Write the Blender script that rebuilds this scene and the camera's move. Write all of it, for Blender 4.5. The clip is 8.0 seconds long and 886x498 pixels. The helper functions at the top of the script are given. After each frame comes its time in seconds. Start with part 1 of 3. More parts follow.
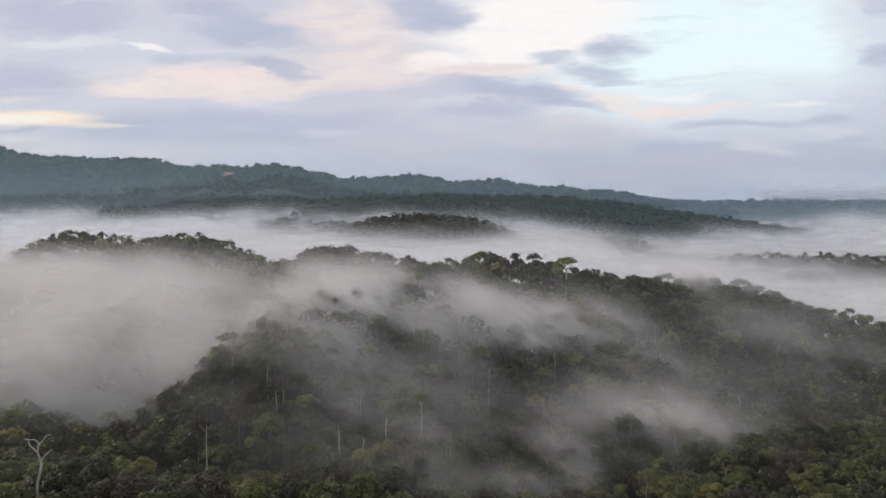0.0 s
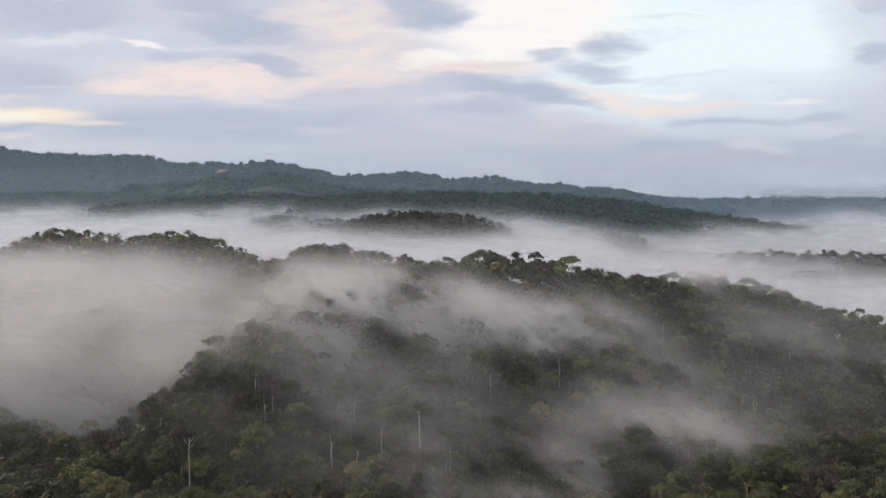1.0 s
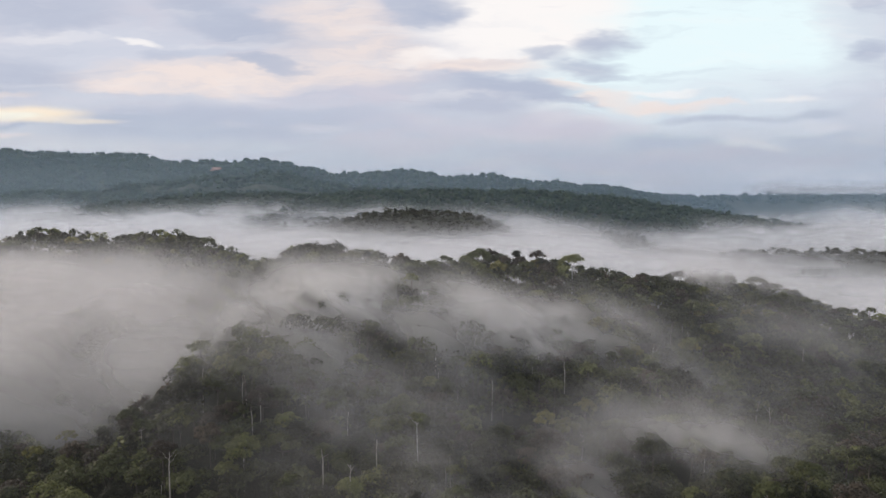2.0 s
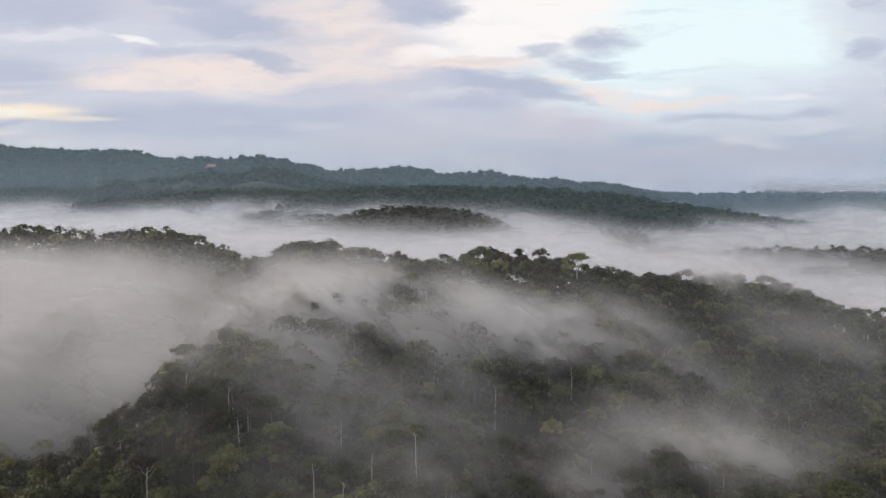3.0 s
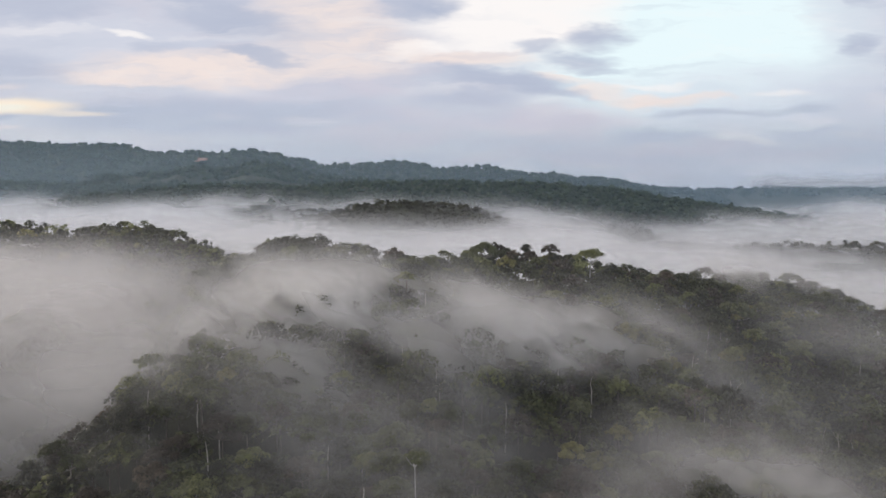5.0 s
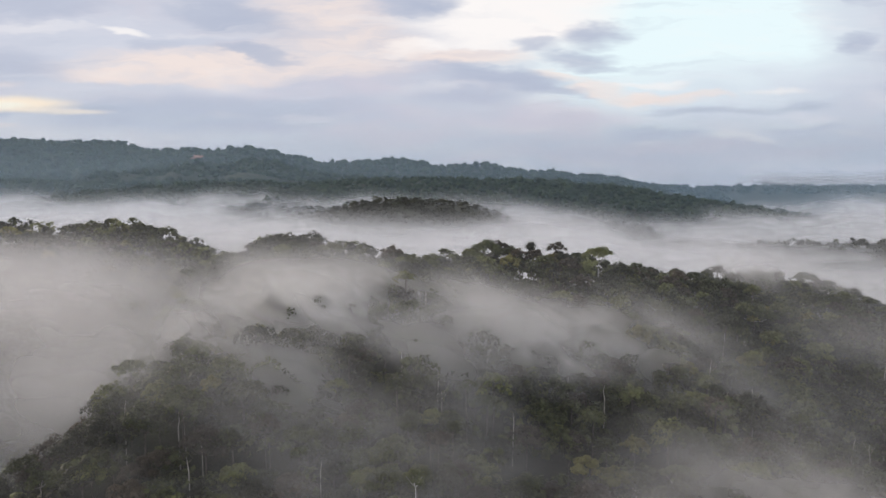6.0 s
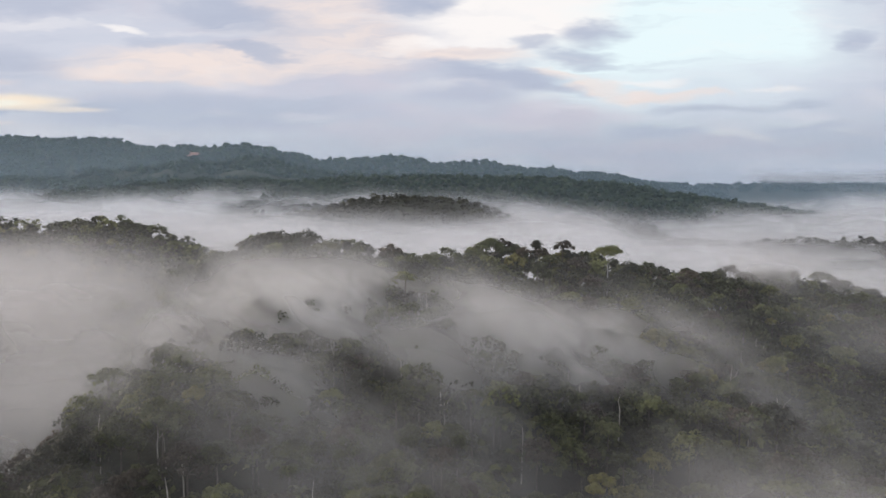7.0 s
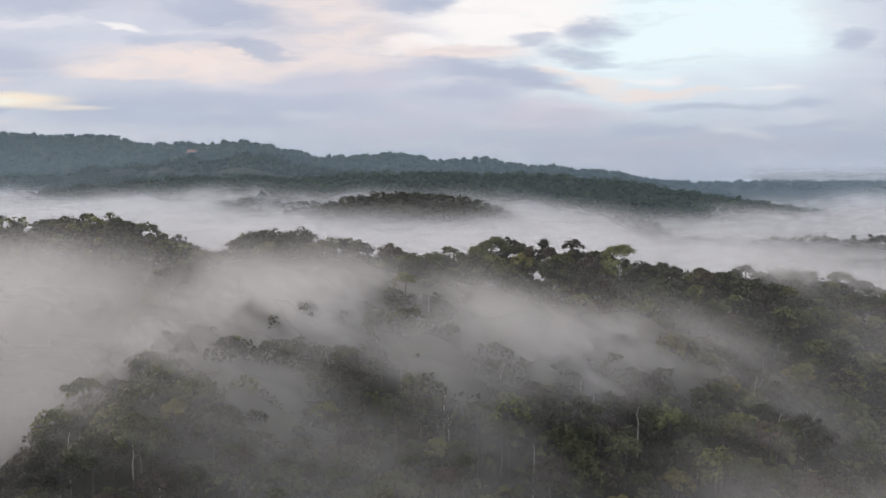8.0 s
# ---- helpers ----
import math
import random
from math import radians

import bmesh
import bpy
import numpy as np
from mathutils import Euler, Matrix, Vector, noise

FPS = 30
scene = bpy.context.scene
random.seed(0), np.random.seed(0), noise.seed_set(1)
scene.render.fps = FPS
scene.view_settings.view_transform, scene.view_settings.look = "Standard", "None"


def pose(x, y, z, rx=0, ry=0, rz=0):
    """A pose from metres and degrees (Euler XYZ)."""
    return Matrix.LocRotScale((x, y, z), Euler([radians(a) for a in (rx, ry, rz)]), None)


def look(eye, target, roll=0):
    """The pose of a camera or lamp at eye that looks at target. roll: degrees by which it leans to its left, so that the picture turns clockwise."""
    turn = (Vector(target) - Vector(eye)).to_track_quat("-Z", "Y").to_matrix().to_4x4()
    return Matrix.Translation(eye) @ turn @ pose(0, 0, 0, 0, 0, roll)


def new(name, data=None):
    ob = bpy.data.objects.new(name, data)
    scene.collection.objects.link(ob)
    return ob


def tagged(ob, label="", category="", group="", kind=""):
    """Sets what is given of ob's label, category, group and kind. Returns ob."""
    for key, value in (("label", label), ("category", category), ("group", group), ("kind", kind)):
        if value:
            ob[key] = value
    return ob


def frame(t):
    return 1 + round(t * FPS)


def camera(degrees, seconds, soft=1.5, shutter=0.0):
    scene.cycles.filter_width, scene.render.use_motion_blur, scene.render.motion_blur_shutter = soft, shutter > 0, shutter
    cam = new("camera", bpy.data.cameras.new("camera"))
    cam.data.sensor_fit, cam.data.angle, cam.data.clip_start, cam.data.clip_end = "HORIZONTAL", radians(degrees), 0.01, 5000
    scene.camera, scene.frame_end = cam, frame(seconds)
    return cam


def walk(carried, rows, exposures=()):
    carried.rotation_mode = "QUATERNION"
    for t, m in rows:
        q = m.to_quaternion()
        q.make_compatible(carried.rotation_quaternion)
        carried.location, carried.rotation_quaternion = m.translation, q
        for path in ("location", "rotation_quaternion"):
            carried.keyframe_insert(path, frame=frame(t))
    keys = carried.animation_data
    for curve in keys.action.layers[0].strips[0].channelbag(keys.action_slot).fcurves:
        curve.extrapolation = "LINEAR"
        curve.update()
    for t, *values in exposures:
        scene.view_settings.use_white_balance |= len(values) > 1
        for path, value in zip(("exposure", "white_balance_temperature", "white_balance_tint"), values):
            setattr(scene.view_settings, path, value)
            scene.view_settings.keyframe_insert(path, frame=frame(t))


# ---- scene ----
cam = camera(69.8, 8.0)
PATH = [
    (0, (0.719, 4.435, 99.274), (0.719, 6.428, 99.105), -0.1),
    (0.5, (0.188, 11.346, 98.924), (0.195, 13.338, 98.752), -0.1),
    (1, (-0.24, 18.159, 98.507), (-0.228, 20.151, 98.331), -0.1),
    (1.5, (-0.579, 24.974, 98.12), (-0.561, 26.966, 97.941), -0.2),
    (3, (-1.682, 45.819, 96.449), (-1.65, 47.81, 96.26), -0.2),
    (3.5, (-2.001, 52.77, 95.879), (-1.966, 54.761, 95.687), -0.2),
    (4, (-2.465, 59.759, 95.251), (-2.426, 61.749, 95.056), -0.2),
    (4.5, (-2.93, 66.738, 94.675), (-2.887, 68.728, 94.476), -0.2),
    (6, (-4.266, 87.596, 92.612), (-4.213, 89.585, 92.403), -0.2),
    (6.5, (-4.593, 94.364, 92.029), (-4.538, 96.352, 91.818), -0.2),
    (7, (-5.074, 101.24, 91.45), (-5.016, 103.228, 91.235), -0.2),
    (7.5, (-5.322, 107.999, 90.869), (-5.264, 109.986, 90.651), -0.2),
    (8, (-5.689, 114.886, 90.464), (-5.63, 116.873, 90.243), -0.2),
]
walk(cam, [(t, look(eye, target, roll)) for t, eye, target, roll in PATH])

# ---- exposure, world and sun ----
scene.view_settings.exposure = 0.0
scene.cycles.transparent_max_bounces = 96


class Nodes:
    """Short hand for building node trees."""

    def __init__(self, tree):
        self.tree = tree

    def add(self, kind, **settings):
        n = self.tree.nodes.new(kind)
        if "operation" in settings:
            n.operation = settings["operation"]
        return n

    def put(self, socket, value):
        if hasattr(value, "is_linked"):
            self.tree.links.new(value, socket)
        else:
            socket.default_value = value

    def math(self, op, a, b=0.0, c=None):
        n = self.add("ShaderNodeMath", operation=op)
        self.put(n.inputs[0], a)
        self.put(n.inputs[1], b)
        if c is not None:
            self.put(n.inputs[2], c)
        return n.outputs[0]

    def smooth(self, x, lo, hi, a=0.0, b=1.0):
        n = self.add("ShaderNodeMapRange")
        n.interpolation_type = "SMOOTHSTEP"
        for i, v in enumerate((x, lo, hi, a, b)):
            self.put(n.inputs[i], v)
        return n.outputs[0]

    def mix(self, f, a, b, kind="MIX"):
        n = self.add("ShaderNodeMix")
        n.data_type, n.blend_type = "RGBA", kind
        self.put(n.inputs[0], f)
        self.put(n.inputs[6], a if hasattr(a, "is_linked") else (*a, 1))
        self.put(n.inputs[7], b if hasattr(b, "is_linked") else (*b, 1))
        return n.outputs[2]

    def noise(self, vector, scale, detail=4.0, rough=0.55, warp=0.0):
        n = self.add("ShaderNodeTexNoise")
        self.put(n.inputs["Vector"], vector)
        n.inputs["Scale"].default_value = scale
        n.inputs["Detail"].default_value = detail
        n.inputs["Roughness"].default_value = rough
        n.inputs["Distortion"].default_value = warp
        return n.outputs[0]

    def vec(self, x, y, z=0.0):
        n = self.add("ShaderNodeCombineXYZ")
        for i, v in enumerate((x, y, z)):
            self.put(n.inputs[i], v)
        return n.outputs[0]


def srgb(r, g, b):
    return tuple(((v / 255 + 0.055) / 1.055) ** 2.4 if v > 10 else v / 255 / 12.92 for v in (r, g, b))


SUN_UP, SUN_ROUND = 24, -62            # degrees: height, and turn from +y towards -x
SKY_GAIN = 1.0

world = bpy.data.worlds.new("dawn_sky")
scene.world = world
world.use_nodes = True
W = Nodes(world.node_tree)
world.node_tree.nodes.clear()
sky = W.add("ShaderNodeTexSky")
sky.sky_type, sky.sun_disc = "NISHITA", False
sky.sun_elevation, sky.sun_rotation = radians(SUN_UP), radians(SUN_ROUND)
sky.air_density, sky.dust_density = 1.0, 2.0
where = W.add("ShaderNodeTexCoord").outputs["Generated"]
split = W.add("ShaderNodeSeparateXYZ")
W.put(split.inputs[0], where)
dx, dy, dz = split.outputs
ahead = W.math("MAXIMUM", dy, 0.06)
u0 = W.math("DIVIDE", dx, ahead)
v0 = W.math("DIVIDE", dz, ahead)
# ragged edges: shift the place in the sky by a stretched noise
streak = W.vec(W.math("MULTIPLY", u0, 2.2), W.math("MULTIPLY", v0, 7.0))
rag_u = W.math("SUBTRACT", W.noise(streak, 2.3, 4, 0.6), 0.5)
rag_v = W.math("SUBTRACT", W.noise(W.vec(W.math("ADD", W.math("MULTIPLY", u0, 2.2), 7.3), W.math("MULTIPLY", v0, 7.0)), 2.6, 4, 0.62), 0.5)
u = W.math("MULTIPLY_ADD", rag_u, 0.14, u0)
v = W.math("MULTIPLY_ADD", rag_v, 0.058, v0)
fine = W.noise(W.vec(W.math("MULTIPLY", u, 2.0), W.math("MULTIPLY", v, 9.0), 3.0), 4.0, 4, 0.6)


u_calm, v_calm = W.math("MULTIPLY_ADD", rag_u, 0.12, u0), W.math("MULTIPLY_ADD", rag_v, 0.018, v0)


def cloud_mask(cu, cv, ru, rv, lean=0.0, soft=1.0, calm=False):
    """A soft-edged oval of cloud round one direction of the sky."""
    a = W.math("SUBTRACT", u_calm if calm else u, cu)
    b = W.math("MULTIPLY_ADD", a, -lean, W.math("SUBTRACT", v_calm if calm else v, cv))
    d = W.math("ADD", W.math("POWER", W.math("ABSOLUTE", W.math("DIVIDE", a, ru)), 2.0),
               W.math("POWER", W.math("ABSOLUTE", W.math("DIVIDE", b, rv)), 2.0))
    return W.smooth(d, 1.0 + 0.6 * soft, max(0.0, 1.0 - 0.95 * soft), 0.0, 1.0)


DECK = srgb(196, 201, 218)
CREAM = srgb(243, 229, 224)
GLOW = srgb(255, 239, 218)
CORE = srgb(255, 249, 234)
OPEN = srgb(234, 250, 254)
WHITE = srgb(252, 248, 247)
GREY = srgb(182, 190, 210)
PALE = srgb(214, 219, 232)
MAUVE = srgb(210, 206, 219)

clear = W.mix(1.0, sky.outputs[0], (0.09, 0.09, 0.09), "MULTIPLY")
deck = W.mix(W.smooth(v0, 0.02, 0.34), srgb(202, 208, 224), srgb(206, 209, 224))
deck = W.mix(W.smooth(fine, 0.35, 0.72, 0.0, 0.55), deck, MAUVE)
colour = W.mix(0.9, clear, deck)
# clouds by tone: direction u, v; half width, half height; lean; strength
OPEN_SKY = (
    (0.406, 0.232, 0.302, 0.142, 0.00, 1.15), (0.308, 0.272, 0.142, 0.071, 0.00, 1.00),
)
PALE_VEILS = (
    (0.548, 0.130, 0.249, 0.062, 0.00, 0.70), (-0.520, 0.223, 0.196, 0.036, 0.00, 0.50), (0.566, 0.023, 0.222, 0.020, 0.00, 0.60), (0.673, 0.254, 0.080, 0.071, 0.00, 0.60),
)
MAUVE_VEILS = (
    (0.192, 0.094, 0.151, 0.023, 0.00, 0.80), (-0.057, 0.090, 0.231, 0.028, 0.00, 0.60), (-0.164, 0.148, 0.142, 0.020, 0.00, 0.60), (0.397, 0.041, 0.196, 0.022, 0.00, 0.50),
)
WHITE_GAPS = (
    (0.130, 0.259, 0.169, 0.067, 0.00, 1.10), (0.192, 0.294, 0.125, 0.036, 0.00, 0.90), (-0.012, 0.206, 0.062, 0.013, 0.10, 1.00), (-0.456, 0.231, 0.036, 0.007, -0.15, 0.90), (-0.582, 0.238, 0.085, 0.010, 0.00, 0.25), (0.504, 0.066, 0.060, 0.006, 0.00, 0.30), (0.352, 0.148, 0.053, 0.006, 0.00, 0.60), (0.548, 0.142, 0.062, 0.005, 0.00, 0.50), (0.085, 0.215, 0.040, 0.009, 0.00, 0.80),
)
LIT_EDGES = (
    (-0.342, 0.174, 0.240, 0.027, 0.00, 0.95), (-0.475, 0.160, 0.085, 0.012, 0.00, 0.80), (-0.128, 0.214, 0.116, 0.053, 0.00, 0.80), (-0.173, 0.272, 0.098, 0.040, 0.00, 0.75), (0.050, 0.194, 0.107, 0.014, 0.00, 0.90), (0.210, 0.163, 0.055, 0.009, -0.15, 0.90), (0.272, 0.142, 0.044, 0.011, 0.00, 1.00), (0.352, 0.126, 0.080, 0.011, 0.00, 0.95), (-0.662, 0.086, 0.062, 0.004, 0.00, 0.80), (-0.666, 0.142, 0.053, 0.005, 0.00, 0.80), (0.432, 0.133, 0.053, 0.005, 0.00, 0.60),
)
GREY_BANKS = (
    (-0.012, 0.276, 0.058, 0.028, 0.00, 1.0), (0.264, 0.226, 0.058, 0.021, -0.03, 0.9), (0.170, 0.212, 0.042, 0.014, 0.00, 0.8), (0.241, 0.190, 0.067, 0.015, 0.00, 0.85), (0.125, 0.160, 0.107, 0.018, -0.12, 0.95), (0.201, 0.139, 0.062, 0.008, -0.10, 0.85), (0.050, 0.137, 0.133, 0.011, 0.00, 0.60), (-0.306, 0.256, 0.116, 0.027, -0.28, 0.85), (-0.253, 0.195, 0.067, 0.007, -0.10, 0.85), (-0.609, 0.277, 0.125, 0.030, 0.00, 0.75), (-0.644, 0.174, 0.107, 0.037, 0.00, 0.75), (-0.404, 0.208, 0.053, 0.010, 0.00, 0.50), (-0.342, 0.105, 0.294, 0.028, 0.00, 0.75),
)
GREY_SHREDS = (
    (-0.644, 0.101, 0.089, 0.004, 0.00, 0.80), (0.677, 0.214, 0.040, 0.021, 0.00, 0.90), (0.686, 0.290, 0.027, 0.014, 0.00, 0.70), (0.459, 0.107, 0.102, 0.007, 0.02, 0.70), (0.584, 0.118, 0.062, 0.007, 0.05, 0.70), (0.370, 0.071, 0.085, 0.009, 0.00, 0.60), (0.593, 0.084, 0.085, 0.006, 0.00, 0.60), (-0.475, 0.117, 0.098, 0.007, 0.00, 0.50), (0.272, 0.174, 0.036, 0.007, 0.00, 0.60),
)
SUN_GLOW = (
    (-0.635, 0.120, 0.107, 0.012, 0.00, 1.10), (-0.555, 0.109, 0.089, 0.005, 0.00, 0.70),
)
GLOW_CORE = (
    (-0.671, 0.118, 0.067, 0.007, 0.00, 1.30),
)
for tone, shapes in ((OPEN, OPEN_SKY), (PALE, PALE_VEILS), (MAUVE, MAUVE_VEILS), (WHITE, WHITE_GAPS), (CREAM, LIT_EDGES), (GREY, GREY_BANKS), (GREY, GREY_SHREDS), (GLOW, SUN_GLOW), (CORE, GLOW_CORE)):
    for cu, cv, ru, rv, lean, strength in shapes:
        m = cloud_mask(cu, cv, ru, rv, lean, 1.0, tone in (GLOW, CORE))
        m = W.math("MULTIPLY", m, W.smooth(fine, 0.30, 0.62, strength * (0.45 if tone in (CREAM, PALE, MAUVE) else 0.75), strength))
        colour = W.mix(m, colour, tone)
wisps = W.noise(W.vec(W.math("MULTIPLY", u, 3.0), W.math("MULTIPLY", v, 22.0), 9.0), 2.4, 3, 0.5)
colour = W.mix(W.smooth(wisps, 0.50, 0.78, 0.0, 0.22), colour, WHITE)
colour = W.mix(W.smooth(wisps, 0.46, 0.28, 0.0, 0.20), colour, GREY)
# away from the view the same deck of cloud goes on
over = W.math("ADD", W.math("ABSOLUTE", dz), 0.12)
dome = W.noise(W.vec(W.math("DIVIDE", dx, over), W.math("DIVIDE", dy, over)), 1.1, 3, 0.58)
rest = W.mix(W.smooth(dome, 0.38, 0.66), DECK, srgb(238, 240, 246))
rest = W.mix(0.9, clear, rest)
colour = W.mix(W.smooth(dy, 0.42, 0.62), rest, colour)
ground_tone = W.smooth(dz, -0.12, -0.02)
colour = W.mix(ground_tone, srgb(120, 126, 130), colour)
bg = W.add("ShaderNodeBackground")
W.put(bg.inputs[0], colour)
bg.inputs[1].default_value = SKY_GAIN
W.put(W.add("ShaderNodeOutputWorld").inputs[0], bg.outputs[0])

sun = new("sun", bpy.data.lights.new("sun", "SUN"))
sun.data.energy, sun.data.angle, sun.data.color = 1.5, radians(20), (1.0, 0.82, 0.66)
sun_way = Vector((math.sin(radians(SUN_ROUND)) * math.cos(radians(SUN_UP)), math.cos(radians(SUN_ROUND)) * math.cos(radians(SUN_UP)), math.sin(radians(SUN_UP))))
sun.matrix_world = look(sun_way * 900, (0, 0, 0))

# ---- materials ----


def material(name):
    m = bpy.data.materials.new(name)
    m.use_nodes = True
    m.node_tree.nodes.clear()
    return m, Nodes(m.node_tree)


def place_of(N):
    return N.add("ShaderNodeNewGeometry").outputs["Position"]


def foliage(name, dark, mid, light, wet=0.5):
    """Leaves: each tuft and each tree has its own tint, a little light comes through."""
    m, N = material(name)
    at = N.add("ShaderNodeAttribute")
    at.attribute_name = "tint"
    info = N.add("ShaderNodeObjectInfo").outputs["Random"]
    island = N.add("ShaderNodeNewGeometry").outputs["Random Per Island"]
    own = N.math("FRACT", N.math("ADD", at.outputs["Fac"], info))
    patch = N.noise(place_of(N), 0.55, 3)
    base = N.mix(N.smooth(own, 0.1, 0.6), dark, mid)
    base = N.mix(N.smooth(own, 0.65, 1.0, 0.0, 0.95), base, light)
    base = N.mix(N.math("MULTIPLY", island, 0.35), base, light)
    base = N.mix(N.smooth(patch, 0.35, 0.7, 0.0, 0.3), base, dark)
    b = N.add("ShaderNodeBsdfPrincipled")
    N.put(b.inputs["Base Color"], base)
    b.inputs["Roughness"].default_value = wet
    b.inputs["Specular IOR Level"].default_value = 0.25
    t = N.add("ShaderNodeBsdfTranslucent")
    N.put(t.inputs[0], base)
    mixer = N.add("ShaderNodeMixShader")
    mixer.inputs[0].default_value = 0.18
    N.put(mixer.inputs[1], b.outputs[0])
    N.put(mixer.inputs[2], t.outputs[0])
    N.put(N.add("ShaderNodeOutputMaterial").inputs[0], mixer.outputs[0])
    return m


def bark(name, tone, stain, rough=0.85):
    m, N = material(name)
    p = place_of(N)
    long = N.add("ShaderNodeMapping")
    N.put(long.inputs[0], p)
    long.inputs["Scale"].default_value = (1, 1, 0.25)
    n = N.noise(long.outputs[0], 3.0, 5, 0.6)
    col = N.mix(N.smooth(n, 0.35, 0.7), tone, stain)
    b = N.add("ShaderNodeBsdfPrincipled")
    N.put(b.inputs["Base Color"], col)
    b.inputs["Roughness"].default_value = rough
    bump = N.add("ShaderNodeBump")
    bump.inputs["Strength"].default_value = 0.5
    bump.inputs["Distance"].default_value = 0.05
    N.put(bump.inputs["Height"], N.noise(long.outputs[0], 9.0, 4))
    N.put(b.inputs["Normal"], bump.outputs[0])
    N.put(N.add("ShaderNodeOutputMaterial").inputs[0], b.outputs[0])
    return m


def forest_floor():
    m, N = material("forest_floor")
    p = place_of(N)
    a, c = N.noise(p, 0.06, 5), N.noise(p, 1.2, 5)
    col = N.mix(N.smooth(a, 0.35, 0.65), (0.018, 0.026, 0.010), (0.034, 0.042, 0.016))
    col = N.mix(N.smooth(c, 0.45, 0.75, 0.0, 0.6), col, (0.04, 0.030, 0.016))
    b = N.add("ShaderNodeBsdfPrincipled")
    N.put(b.inputs["Base Color"], col)
    b.inputs["Roughness"].default_value = 0.95
    bump = N.add("ShaderNodeBump")
    bump.inputs["Distance"].default_value = 0.6
    N.put(bump.inputs["Height"], c)
    N.put(b.inputs["Normal"], bump.outputs[0])
    N.put(N.add("ShaderNodeOutputMaterial").inputs[0], b.outputs[0])
    return m


def mist(name, size, low, high, stretch=(1, 1, 1), turn=0.0, tone=(0.93, 0.93, 0.94), through_light=0.3, fine_part=0.35, slant=0.0):
    """Drifting droplets: a thin veil whose thickness follows its own veil and a torn, stretched noise in space."""
    m, N = material(name)
    at = N.add("ShaderNodeAttribute")
    at.attribute_name = "veil"
    if size:
        mp = N.add("ShaderNodeMapping")
        mp.vector_type = "TEXTURE"
        N.put(mp.inputs[0], place_of(N))
        mp.inputs["Rotation"].default_value = (0, radians(slant), radians(turn))
        mp.inputs["Scale"].default_value = tuple(size * s for s in stretch)
        n = N.noise(mp.outputs[0], 1.0, 3, 0.42 + fine_part * 0.4)
        thick = N.math("MULTIPLY", at.outputs["Fac"], N.smooth(n, low, high))
    else:
        thick = at.outputs["Fac"]
    thick = N.math("MINIMUM", thick, 1.0)
    d = N.add("ShaderNodeBsdfDiffuse")
    d.inputs[0].default_value = (*tone, 1)
    t = N.add("ShaderNodeBsdfTranslucent")
    t.inputs[0].default_value = (*tone, 1)
    both = N.add("ShaderNodeMixShader")
    both.inputs[0].default_value = through_light
    N.put(both.inputs[1], d.outputs[0])
    N.put(both.inputs[2], t.outputs[0])
    veil = N.add("ShaderNodeMixShader")
    N.put(veil.inputs[0], thick)
    N.put(veil.inputs[1], N.add("ShaderNodeBsdfTransparent").outputs[0])
    N.put(veil.inputs[2], both.outputs[0])
    N.put(N.add("ShaderNodeOutputMaterial").inputs[0], veil.outputs[0])
    return m


LEAF = foliage("canopy_leaves", (0.022, 0.027, 0.012), (0.070, 0.078, 0.030), (0.190, 0.200, 0.066))
LEAF_LIGHT = foliage("pale_green_leaves", (0.065, 0.075, 0.028), (0.105, 0.118, 0.040), (0.17, 0.18, 0.060))
LEAF_YELLOW = foliage("yellowish_leaves", (0.09, 0.09, 0.028), (0.16, 0.15, 0.042), (0.22, 0.20, 0.055))
LEAF_BROWN = foliage("brownish_leaves", (0.040, 0.033, 0.024), (0.072, 0.058, 0.040), (0.11, 0.086, 0.055))
LEAF_DARK = foliage("dark_leaves", (0.024, 0.027, 0.016), (0.044, 0.048, 0.026), (0.080, 0.082, 0.040))
FAR_LEAF = foliage("distant_canopy", (0.018, 0.034, 0.017), (0.032, 0.052, 0.024), (0.055, 0.075, 0.030), 0.8)
BARK = bark("grey_bark", (0.12, 0.10, 0.08), (0.06, 0.055, 0.04))
PALE_BARK = bark("bleached_bark", (0.52, 0.48, 0.42), (0.30, 0.27, 0.22))
WHITE_BARK = bark("white_bark", (0.66, 0.64, 0.60), (0.42, 0.40, 0.36))
FLOOR = forest_floor()
WISP_MIST = mist("slope_mist", 25, 0.33, 0.68, (1.9, 1.5, 0.85), 0, (0.97, 0.94, 0.90), 0.4, 0.32, 28)
HOLLOW_MIST = mist("hollow_fog", 48, 0.20, 0.70, (1.5, 1.5, 0.8), 0, (0.97, 0.94, 0.905), 0.4, 0.15, 20)
SEA_MIST = mist("valley_fog", 60, 0.20, 0.66, (1.6, 1.6, 0.7), 0, (0.99, 0.985, 0.985), 0.35, 0.2)
RISING_MIST = mist("rising_fog", 44, 0.28, 0.66, (1.6, 1.6, 0.6), 0, (0.97, 0.96, 0.95), 0.35, 0.24, 10)
FAR_CLOUD = mist("far_cloud", 240, 0.20, 0.60, (2.4, 1.0, 0.30), 0, (0.95, 0.95, 0.97), 0.45, 0.08)
NEAR_HAZE = mist("near_haze", 0, 0.0, 0.30, (1, 1, 0.4), 0, (0.93, 0.92, 0.90), 0.4)
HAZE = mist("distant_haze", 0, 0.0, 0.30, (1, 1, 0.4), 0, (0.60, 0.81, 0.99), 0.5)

# ---- the lie of the land ----


def lattice(i, j, seed):
    h = np.sin(i * 127.1 + j * 311.7 + seed * 74.7) * 43758.5453
    return h - np.floor(h)


